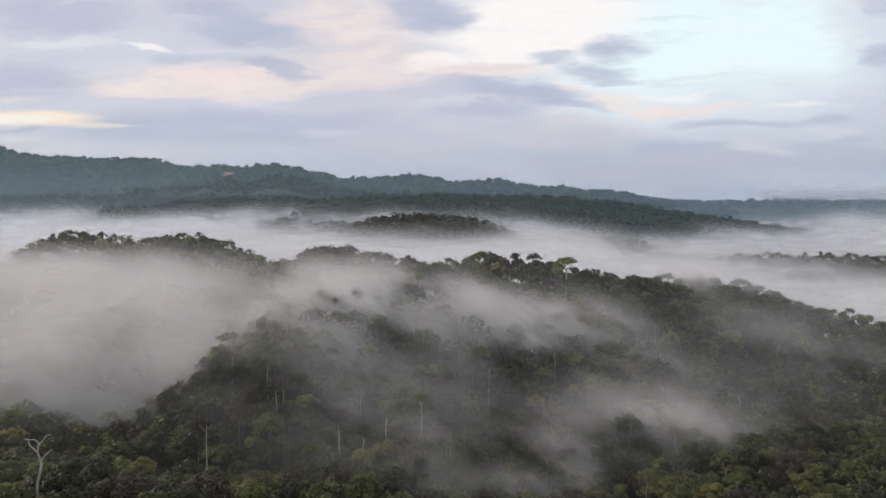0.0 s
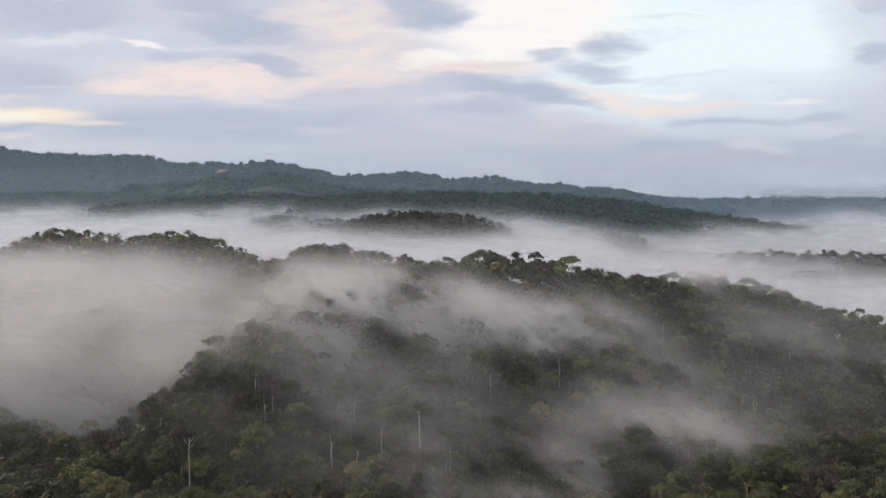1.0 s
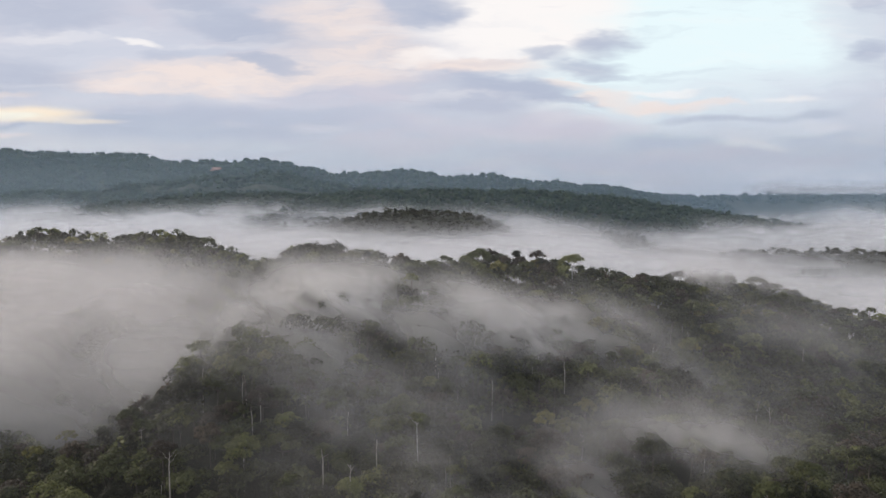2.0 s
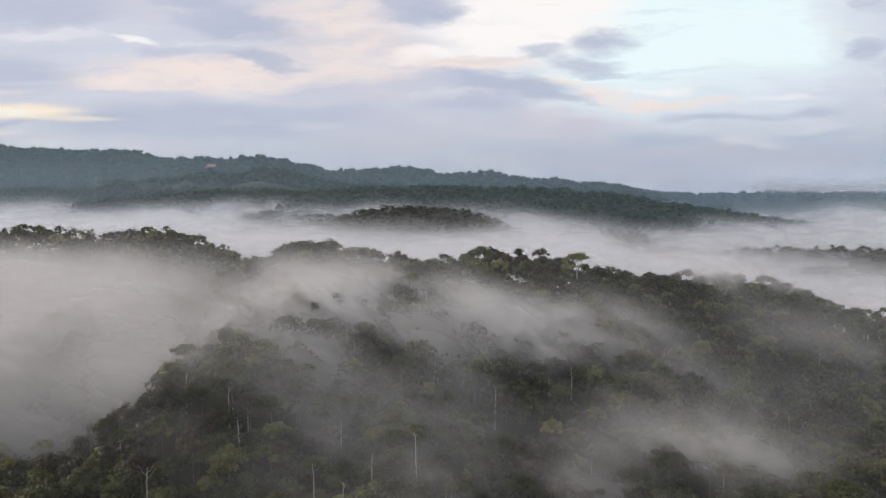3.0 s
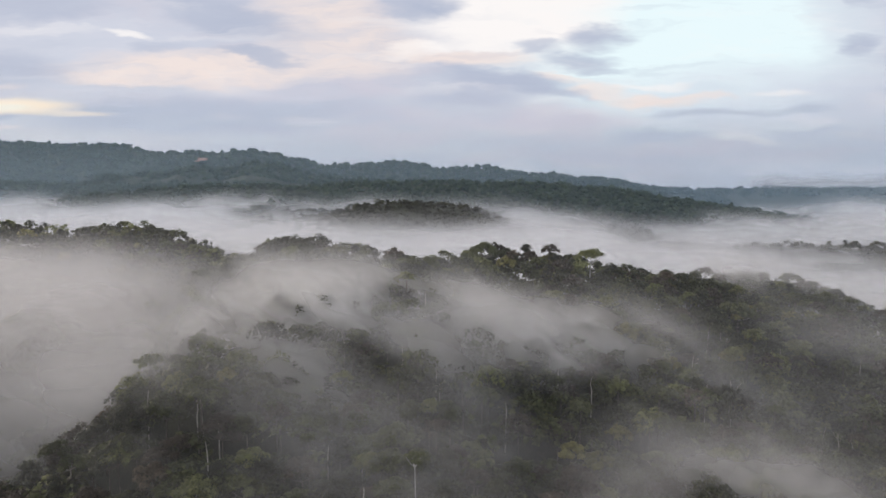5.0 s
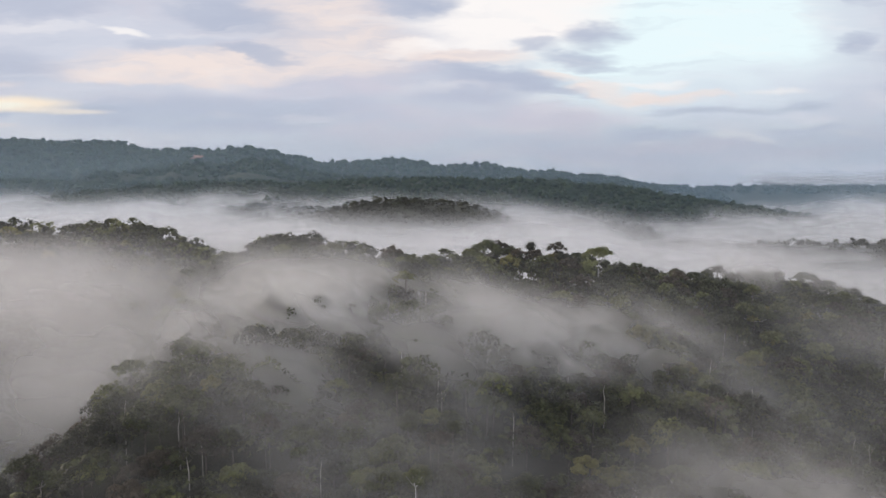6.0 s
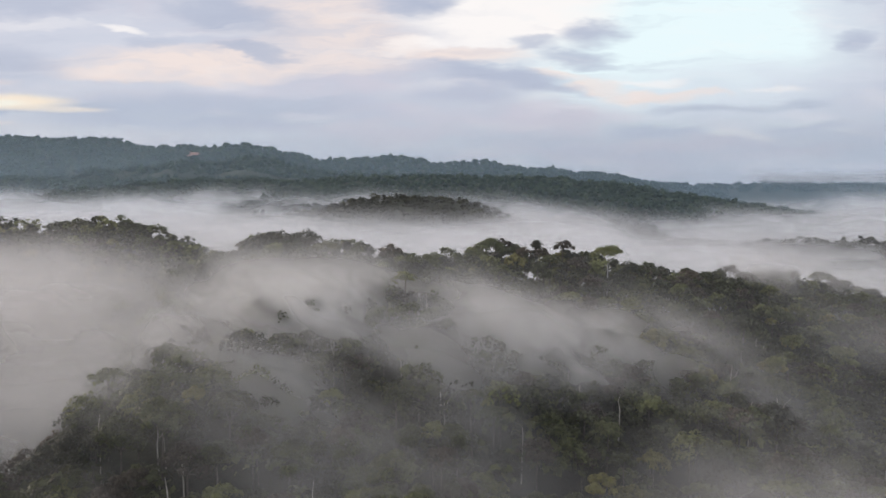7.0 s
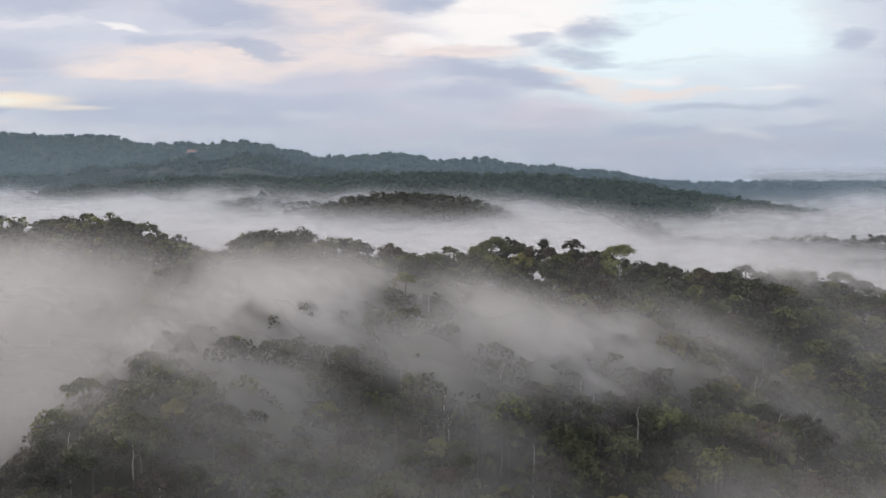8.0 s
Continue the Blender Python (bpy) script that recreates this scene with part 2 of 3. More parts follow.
def value_noise(x, y, seed=0):
    i, j = np.floor(x), np.floor(y)
    a, b = x - i, y - j
    a, b = a * a * (3 - 2 * a), b * b * (3 - 2 * b)
    return ((lattice(i, j, seed) * (1 - a) + lattice(i + 1, j, seed) * a) * (1 - b)
            + (lattice(i, j + 1, seed) * (1 - a) + lattice(i + 1, j + 1, seed) * a) * b)


def fbm(x, y, scale, octaves=4, seed=0):
    x, y = np.asarray(x, float) / scale, np.asarray(y, float) / scale
    total, gain = 0.0, 0.5
    for k in range(octaves):
        total = total + gain * (value_noise(x, y, seed + k) - 0.5)
        x, y, gain = x * 2.03 + 17.1, y * 2.03 + 9.2, gain * 0.5
    return total


def smoothstep(lo, hi, x):
    t = np.clip((np.asarray(x, float) - lo) / (hi - lo), 0, 1)
    return t * t * (3 - 2 * t)


# knolls of the near ridge and its slopes: place and height over the valley
KNOLLS = (
    (-300, 500, 52.6), (-240, 485, 25.1), (-170, 455, 47.0), (-110, 410, 24.6), (-60, 350, 43.9), (-15, 365, -4.4),
    (25, 365, 40.9), (75, 355, 11.3), (125, 395, 24.3), (185, 400, 14.3), (250, 420, 11.0), (-75, 262, -1.9),
    (-40, 270, 27.8), (5, 245, 1.8), (0, 305, -6.8), (65, 300, 24.3), (110, 320, -12.0), (160, 340, 15.5),
    (-170, 320, 9.6), (-150, 240, 1.8), (-80, 125, 13.3), (-150, 150, 19.8), (0, 120, 21.5), (80, 150, 6.2),
    (150, 160, 23.6), (-260, 380, 24.5), (0, 40, 24.3), (90, 50, 34.5), (-90, 50, 30.4),
)
# smaller humps and hollows on them
HUMPS = (
    (-66, 346, 7.1), (-164, 322, 19.0), (-190, 478, 5.6), (3, 280, 11.3), (-85, 258, 12.0), (-118, 255, -5.0), (-140, 290, -15.0), (-68, 236, 13.3),
    (-92, 232, -2.4), (-70, 212, -16.6), (-40, 226, -6.8), (-45, 264, -0.7), (-22, 240, -6.5), (-6, 217, 8.0), (10, 209, -9.0), (20, 240, 3.0),
    (40, 250, -9.7), (63, 256, 8.7), (30, 300, -7.5), (62, 293, -3.3), (88, 268, 1.8), (120, 290, 2.5), (118, 330, 5.6), (126, 308, -1.7),
    (180, 352, -4.2), (84, 182, 4.2), (-74, 137, 5.0), (146, 254, -2.3), (68, 352, 1.5), (10, 150, -9.0), (198, 400, 5.0), (-110, 205, -7.0), (48, 178, -8.0),
)
CANOPY = 19.0                          # usual height of the trees


def spine(points, x, y, fall):
    """Height of a range of hills along a crooked line, falling off to both sides."""
    best = np.full(np.shape(x), -1e3)
    for (ax, ay, az), (bx, by, bz) in zip(points, points[1:]):
        lx, ly = bx - ax, by - ay
        s = np.clip(((x - ax) * lx + (y - ay) * ly) / (lx * lx + ly * ly), 0, 1)
        d = np.hypot(x - ax - s * lx, y - ay - s * ly)
        best = np.maximum(best, az + s * (bz - az) - fall * np.sqrt(d * d + 900) + fall * 30)
    return best


BACK_RANGE = ((-2300, 1900, 300), (-1255, 1800, 241), (-925, 1790, 200), (-413, 1600, 174), (-248, 1700, 152), (-52, 1750, 155),
              (186, 1800, 139), (346, 1850, 123), (491, 2000, 117), (749, 2300, 85), (1078, 2600, 66))
FRONT_RANGE = ((-1500, 1350, 120), (-700, 1330, 98), (-259, 1300, 94), (-93, 1250, 100), (73, 1250, 96), (240, 1250, 93), (351, 1250, 82), (463, 1250, 62), (574, 1250, 46), (700, 1250, 28))
PLATEAU = ((1450, 3500, 62), (1900, 3500, 72), (2600, 3400, 70), (3600, 3300, 80))
FAR_SPUR = ((950, 1500, 36), (1200, 1650, 58), (1500, 1700, 70), (2200, 1700, 80))
ISLE_RIDGE = ((-255, 1000, 62), (-190, 960, 66), (-145, 930, 61), (-112, 905, 52), (-86, 890, 66), (-60, 885, 73), (-31, 880, 76), (0, 870, 73), (25, 860, 62), (58, 845, 47))
ISLE_CREST = ((150, 890, 41), (180, 895, 46), (222, 890, 43))
RIGHT_RIDGE = ((255, 735, 32), (300, 720, 28), (373, 697, 34), (470, 690, 31), (620, 690, 26), (800, 700, 23))


def canopy(x, y):
    """Height of the tree tops."""
    x, y = np.asarray(x, float), np.asarray(y, float)
    near = 6.0 + 0 * x
    for kx, ky, up in KNOLLS:
        near = near + up * np.exp(-((x - kx) ** 2 + (y - ky) ** 2) / (2 * 46.0 ** 2))
    for kx, ky, up in HUMPS:
        near = near + up * np.exp(-((x - kx) ** 2 + (y - ky) ** 2) / (2 * 24.0 ** 2))
    rough = fbm(x, y, 260, 4, 3)
    knobs = fbm(x, y, 85, 3, 8)
    far = np.maximum(spine(BACK_RANGE, x, y, 0.30) + 22 * rough + 40 * knobs - 5, spine(FRONT_RANGE, x, y, 0.27) + 12 * rough + 12 * knobs)
    far = np.maximum(far, np.maximum(spine(PLATEAU, x, y, 0.15), spine(FAR_SPUR, x, y, 0.2) + 14 * rough))
    far = np.maximum(far, np.maximum(spine(ISLE_RIDGE, x, y, 0.32) + 14 * fbm(x, y, 48, 2, 9) - 1, np.maximum(spine(ISLE_CREST, x, y, 0.32), spine(RIGHT_RIDGE, x, y, 0.30))))
    return np.maximum(near, np.maximum(far, 0.0))


def ground_height(x, y):
    return canopy(x, y) - CANOPY + 15 * smoothstep(520, 640, y)


def mesh_from(name, verts, faces, mats, attrs=(), smooth_shade=False):
    me = bpy.data.meshes.new(name)
    verts, faces = np.asarray(verts, np.float32), np.asarray(faces, np.int32)
    k = faces.shape[1]
    me.vertices.add(len(verts))
    me.vertices.foreach_set("co", verts.ravel())
    me.loops.add(faces.size)
    me.loops.foreach_set("vertex_index", faces.ravel())
    me.polygons.add(len(faces))
    me.polygons.foreach_set("loop_start", np.arange(0, faces.size, k, dtype=np.int32))
    me.polygons.foreach_set("loop_total", np.full(len(faces), k, np.int32))
    me.polygons.foreach_set("use_smooth", np.full(len(faces), smooth_shade))
    for mat in mats:
        me.materials.append(mat)
    for key, values in attrs:
        me.attributes.new(key, "FLOAT", "POINT").data.foreach_set("value", np.asarray(values, np.float32))
    me.update(calc_edges=True)
    return me


def sheet(xg, yg, zg, keep=None):
    """Vertices and faces of a grid surface; keep: which vertices matter."""
    r, c = xg.shape
    verts = np.stack([xg, yg, zg], -1).reshape(-1, 3)
    i = np.arange(r * c).reshape(r, c)
    faces = np.stack([i[:-1, :-1], i[:-1, 1:], i[1:, 1:], i[1:, :-1]], -1).reshape(-1, 4)
    if keep is not None:
        faces = faces[keep.reshape(-1)[faces].any(1)]
    return verts, faces


rows_y = np.concatenate([np.linspace(-700, 60, 20), np.linspace(70, 560, 100), np.geomspace(568, 4900, 170)])
half = np.maximum(700, rows_y * 1.15 + 200)
gu = np.linspace(-1, 1, 260)
gx, gy = half[:, None] * gu[None], np.repeat(rows_y[:, None], len(gu), 1)
gz = ground_height(gx, gy) + 1.5 * fbm(gx, gy, 30, 3, 5)
v_, f_ = sheet(gx, gy, gz)
tagged(new("ground", mesh_from("ground", v_, f_, [FLOOR], smooth_shade=True)), "dark forest floor of misty hills and valleys", "ground", kind="structure")

# ---- trees ----


def tufts(rng, lobes, n, size, fat=True, flat=0.8, low=-0.35):
    """Leaf clumps over the outside of several round lobes (x, y, z, r)."""
    lobes = np.asarray(lobes, float)
    pick = rng.choice(len(lobes), n, p=lobes[:, 3] ** 2 / (lobes[:, 3] ** 2).sum())
    d = rng.normal(size=(n, 3))
    d[:, 2] = np.where(d[:, 2] < low, -d[:, 2], d[:, 2])
    d /= np.linalg.norm(d, axis=1)[:, None]
    c, r = lobes[pick, :3], lobes[pick, 3:]
    p = c + d * r * rng.uniform(0.72, 1.06, (n, 1)) * (1, 1, flat)
    nrm = d + rng.normal(size=(n, 3)) * 0.20 + (0, 0, 0.15)
    nrm /= np.linalg.norm(nrm, axis=1)[:, None]
    t = np.cross(nrm, rng.normal(size=(n, 3)))
    t /= np.linalg.norm(t, axis=1)[:, None]
    b = np.cross(nrm, t)
    s = size * rng.uniform(0.6, 1.25, (n, 1))
    ring = []
    for k in range(4):
        a = k * math.pi / 2
        w = rng.uniform(0.65, 1.35, (n, 1))
        ring.append(p + s * w * (t * math.cos(a) + b * math.sin(a)) - nrm * s * rng.uniform(0.0, 0.5, (n, 1)))
    i = np.arange(n)[:, None]
    if fat:
        v = np.stack([*ring, p + nrm * s * 0.3], 1).reshape(-1, 3)
        f = np.concatenate([i * 5 + np.array([[k, (k + 1) % 4, 4]]) for k in range(4)])
    else:
        v = np.stack(ring, 1).reshape(-1, 3)
        f = np.concatenate([i * 4 + np.array([[0, 1, 2]]), i * 4 + np.array([[0, 2, 3]])])
    return v, f


def tube(points, radii, sides=7):
    """A tapered, crooked stem through points."""
    pts = [Vector(p) for p in points]
    verts, faces = [], []
    for k, p in enumerate(pts):
        way = (pts[min(k + 1, len(pts) - 1)] - pts[max(k - 1, 0)]).normalized()
        side = way.cross(Vector((0.31, 0.95, 0.05))).normalized()
        up = side.cross(way)
        for s in range(sides):
            a = 2 * math.pi * s / sides
            verts.append(p + (side * math.cos(a) + up * math.sin(a)) * radii[k])
    for k in range(len(pts) - 1):
        for s in range(sides):
            a, b = k * sides + s, k * sides + (s + 1) % sides
            faces.append((a, b, b + sides, a + sides))
    n = (len(pts) - 1) * sides
    for s in range(1, sides - 1, 2):
        faces.append((n, n + s, n + s + 1, n + min(s + 2, sides - 1) if s + 2 < sides else n + s + 1))
    faces = [f if len(set(f)) == 4 else (f[0], f[1], f[2], f[2]) for f in faces]
    return verts, [f for f in faces if len(set(f)) == 4]


def join(pieces):
    verts, faces, k = [], [], 0
    for v, f in pieces:
        verts.append(np.asarray(v, float))
        faces.append(np.asarray(f) + k)
        k += len(v)
    return np.concatenate(verts), np.concatenate(faces)


def crown_lobes(rng, shape, R):
    """Lobes of one crown, its middle at the origin's height."""
    out = []
    if shape == "umbrella":
        for k in range(11):
            a, q = k * 2.4 + rng.uniform(-0.3, 0.3), R * math.sqrt((k + 0.4) / 11) * 0.85
            out.append((q * math.cos(a), q * math.sin(a), 0.46 * R * (1 - (q / R) ** 2) + rng.uniform(-0.08, 0.08) * R, R * rng.uniform(0.24, 0.36)))
    elif shape == "round":
        for k in range(7):
            d = rng.normal(size=3)
            d /= np.linalg.norm(d)
            out.append((*(d * R * 0.42), R * rng.uniform(0.50, 0.65)))
    elif shape == "tall":
        for k in range(9):
            a = k * 2.4
            q = R * 0.55 * (1 - k / 11)
            out.append((q * math.cos(a), q * math.sin(a), -0.7 * R + k * 0.2 * R, R * rng.uniform(0.32, 0.46)))
    else:
        for k in range(15):
            a, q = k * 2.4 + rng.uniform(-0.4, 0.4), R * math.sqrt((k + 0.3) / 15) * 0.82
            out.append((q * math.cos(a), q * math.sin(a), 0.80 * R * (1 - (q / R) ** 2) - 0.35 * R + rng.uniform(-0.14, 0.14) * R, R * rng.uniform(0.24, 0.38)))
    return out


def stem_pieces(rng, lobes, drop, thick):
    """Trunk from the ground up to the crown and limbs into its lobes."""
    lean = rng.uniform(-0.03, 0.03, 2) * drop
    foot, fork = Vector((lean[0], lean[1], -drop)), Vector((0, 0, -0.25 * drop * 0.25 - 0.8))
    mid = (foot + fork) / 2 + Vector((rng.uniform(-0.3, 0.3), rng.uniform(-0.3, 0.3), 0))
    pieces = [tube([foot, foot.lerp(mid, 0.12), mid, fork], [thick * 1.7, thick, thick * 0.85, thick * 0.7])]
    for k in range(min(6, len(lobes))):
        x, y, z, r = lobes[-1 - k]
        end = Vector((x, y, z + 0.1 * r))
        bend = fork.lerp(end, 0.5) + Vector((0, 0, -0.08 * (end - fork).length))
        pieces.append(tube([fork, bend, end], [thick * 0.6, thick * 0.42, thick * 0.15], 5))
    return join(pieces)


class Species:
    """One grown tree, whose meshes its copies share. Crown at the origin, trunk below."""

    def __init__(self, seed, shape, R, drop, leaf, wood, n=2100, size=0.225, thick=0.22):
        rng = np.random.default_rng(seed)
        lobes = crown_lobes(rng, shape, R)
        self.R, self.drop = R, drop
        v, f = tufts(rng, lobes, n, size, False, 0.85 if shape != "round" else 0.95, 0.1 if shape == "umbrella" else -0.35)
        self.top = v[:, 2].max()
        self.crown = mesh_from("crown", v, f, [leaf])
        v, f = stem_pieces(rng, lobes, drop, thick)
        self.trunk = mesh_from("trunk", v, f, [wood], smooth_shade=True)


def plant(kind, x, y, top, label, group, scale=1.0, turn=0.0, name="tree", category="tree"):
    """A tree whose highest leaves reach the height top."""
    root = tagged(new(name), label, category, group)
    z = top - kind.top * scale
    root.matrix_basis = Matrix.LocRotScale((x, y, z), Euler((0, 0, turn)), (scale, scale, scale))
    for part_name, data in (("trunk", kind.trunk), ("crown", kind.crown)):
        new(part_name, data).parent = root
    return root


# positions over the near hills, on a jittered grid
rng = np.random.default_rng(11)
STEP = 8.0
px, py = np.meshgrid(np.arange(-420, 421, STEP), np.arange(92, 500, STEP))
px = (px + rng.uniform(-0.42, 0.42, px.shape) * STEP).ravel()
py = (py + rng.uniform(-0.42, 0.42, py.shape) * STEP).ravel()
tops = canopy(px, py)
# drop what stands behind the ridge below the fog, or outside the stretch that is flown over
behind = (py > 372) & (tops < 30 + 14 * smoothstep(40, -60, px)) & (canopy(px, py - 25) > tops)
clear = np.min([np.hypot(px - a, py - b) for a, b in ((69, 357), (-44, 346), (22, 363), (41, 360), (-35, 346), (-147, 457), (164, 356))], axis=0) > 5.0
seen = (np.abs(px) < py * 0.73 + 22) & ~behind & clear
px, py, tops = px[seen], py[seen], tops[seen]
order = np.argsort(py, kind="stable")
px, py, tops = px[order], py[order], tops[order]
tops = tops + rng.normal(0, 1.8, len(px)) * np.where(py < 325, 1.1, 1.2) + np.where((rng.random(len(px)) < 0.09) & (py < 325), rng.uniform(2.0, 5.0, len(px)), 0)

KINDS = [
    (Species(1, "dome", 5.2, 21, LEAF, BARK), "broad green rainforest tree with a lumpy crown"),
    (Species(2, "dome", 4.4, 21, LEAF, BARK), "green rainforest tree with a loose crown"),
    (Species(3, "umbrella", 5.8, 22, LEAF, PALE_BARK), "flat-crowned rainforest tree with a pale trunk"),
    (Species(4, "tall", 4.6, 20, LEAF_DARK, BARK), "dark tall-crowned rainforest tree on the slope"),
    (Species(5, "round", 3.6, 21, LEAF, BARK), "round-crowned green rainforest tree"),
    (Species(6, "dome", 5.6, 21, LEAF_DARK, BARK), "dark green broad rainforest tree"),
    (Species(7, "dome", 4.6, 21, LEAF_LIGHT, PALE_BARK), "pale green rainforest tree with a light trunk"),
    (Species(8, "dome", 3.9, 21, LEAF_YELLOW, BARK), "yellowish green tree standing in the dark canopy"),
    (Species(9, "dome", 4.8, 21, LEAF_BROWN, BARK), "brownish broad tree standing in the dark canopy"),
]
CHANCE = np.array([0.23, 0.19, 0.025, 0.11, 0.12, 0.15, 0.06, 0.03, 0.14])
which = rng.choice(len(KINDS), len(px), p=CHANCE / CHANCE.sum())
grown = rng.uniform(0.8, 1.45, len(px)) * np.where(rng.random(len(px)) < 0.25, 0.8, 1.0)
turns = rng.uniform(0, 2 * math.pi, len(px))

# those passed nearest stand singly: the knoll under the flight, and the two near corners at its start
knoll = (py > 214) & (py < 264) & (px > -112) & (px < 72)
corners = (py > 112) & (py < 205) & (np.abs(px) < py * 0.72) & ((px < -44) | (px > 58))
single = np.flatnonzero(knoll | corners)[:300]
for k in single:
    kind, label = KINDS[which[k]]
    plant(kind, px[k], py[k], tops[k], label, "trees of the near slope", grown[k], turns[k])

# the rest of the near hills: too many to count
LEAN_KINDS = []
for seed, (shape, R, drop) in enumerate((("dome", 5.2, 18), ("dome", 4.4, 18), ("dome", 5.0, 19), ("tall", 4.4, 17), ("round", 3.7, 18), ("dome", 5.6, 18), ("dome", 4.6, 18), ("dome", 4.0, 18), ("dome", 4.8, 18))):
    r2 = np.random.default_rng(100 + seed)
    lobes = crown_lobes(r2, shape, R)
    LEAN_KINDS.append((tufts(r2, lobes, 680, 0.32, False, 0.85), tufts(r2, lobes, 300, 0.47, False, 0.85), tufts(r2, lobes, 60, 0.95, False, 0.85)))


def woods(name, label, idx, leaf, level=0):
    """Many joined trees: crowns in one mesh."""
    vs, fs, tint, k = [], [], [], 0
    for i in idx:
        v, f = LEAN_KINDS[which[i]][level]
        c, s = math.cos(turns[i]), math.sin(turns[i])
        g = grown[i]
        w = np.stack([v[:, 0] * c - v[:, 1] * s, v[:, 0] * s + v[:, 1] * c, v[:, 2]], 1) * g
        w += (px[i], py[i], tops[i] - w[:, 2].max())
        vs.append(w)
        fs.append(f + k)
        tint.append(np.full(len(v), rng.random()))
        k += len(v)
    ob = new(name, mesh_from(name, np.concatenate(vs), np.concatenate(fs), [leaf], [("tint", np.concatenate(tint))]))
    return tagged(ob, label, "forest", kind="stuff")


rest = np.setdiff1d(np.arange(len(px)), single)
for leaf, members, word in ((LEAF, (0, 1, 2, 4), "dense green rainforest canopy on the misty slope"), (LEAF_DARK, (3, 5), "dark green rainforest crowns on the misty slope"),
                            (LEAF_LIGHT, (6,), "scattered pale green crowns in the rainforest"), (LEAF_YELLOW, (7,), "scattered yellowish crowns in the rainforest"), (LEAF_BROWN, (8,), "scattered brownish crowns in the rainforest")):
    for level, part_of in ((0, py[rest] < 262), (1, (py[rest] >= 262) & (py[rest] < 400)), (2, py[rest] >= 400)):
        idx = [i for i in rest[part_of] if which[i] in members]
        if idx:
            woods("forest_canopy", word, idx, leaf, level)

# lower trees that close the gaps between the tall ones
r4 = np.random.default_rng(15)
vs, fs, tint, k = [], [], [], 0
for i in range(len(px)):
    v, f = LEAN_KINDS[r4.choice((0, 1, 5, 6))][1 if py[i] < 235 else 2]
    g, a = r4.uniform(0.95, 1.25), r4.uniform(0, 6.28)
    x, y = px[i] + r4.uniform(-1, 1) + STEP / 2, py[i] + r4.uniform(-1, 1) + STEP / 2
    w = np.stack([v[:, 0] * math.cos(a) - v[:, 1] * math.sin(a), v[:, 0] * math.sin(a) + v[:, 1] * math.cos(a), v[:, 2]], 1) * g
    w += (x, y, float(canopy(x, y)) - r4.uniform(3.0, 5.5) - w[:, 2].max())
    vs.append(w)
    fs.append(f + k)
    tint.append(np.full(len(v), r4.random()))
    k += len(v)
tagged(new("understorey", mesh_from("understorey", np.concatenate(vs), np.concatenate(fs), [LEAF], [("tint", np.concatenate(tint))])), "dark green lower trees between the tall crowns", "forest", kind="stuff")

# the same forest goes on below the start of the flight
for y in np.arange(-60, 92, 8.5):
    for x in np.arange(-175, 176, 8.5):
        v, f = LEAN_KINDS[r4.integers(0, 9)][2]
        w = v * r4.uniform(0.9, 1.35) + (x + r4.uniform(-3, 3), y + r4.uniform(-3, 3), 0)
        w[:, 2] += float(canopy(x, y)) + r4.normal(0, 1.6) - w[:, 2].max()
        vs.append(w)
        fs.append(f + k)
        tint.append(np.full(len(v), r4.random()))
        k += len(v)
under = bpy.data.objects["understorey"]
under.data = mesh_from("understorey", np.concatenate(vs), np.concatenate(fs), [LEAF], [("tint", np.concatenate(tint))])

# stems under those crowns
stems = []
for i in rest:
    if rng.random() < 0.55:
        b = tops[i] - CANOPY - 3
        stems.append(tube([(px[i], py[i], b), (px[i] + rng.uniform(-0.5, 0.5), py[i], tops[i] - 3)], [0.32, 0.2], 4))
v_, f_ = join(stems)
tagged(new("forest_stems", mesh_from("forest_stems", v_, f_, [BARK])), "grey tree stems under the rainforest canopy", "forest", kind="stuff")

# trees that stand out along the ridge
UMBRELLA_WHITE = Species(21, "umbrella", 7.2, 24, LEAF, WHITE_BARK, 2600, 0.27, 0.34)
BIG_DOME = Species(22, "dome", 7.6, 24, LEAF_LIGHT, PALE_BARK, 3200, 0.28, 0.36)
DARK_DOME = Species(23, "dome", 5.6, 24, LEAF_DARK, BARK, 2400, 0.28, 0.32)
BALL = Species(24, "round", 2.5, 16, LEAF_DARK, BARK, 1000, 0.24, 0.16)
PALE_UMBRELLA = Species(25, "umbrella", 6.4, 23, LEAF_YELLOW, WHITE_BARK, 2200, 0.28, 0.3)
WIDE_DOME = Species(26, "dome", 8.6, 26, LEAF_DARK, PALE_BARK, 3000, 0.34, 0.4)
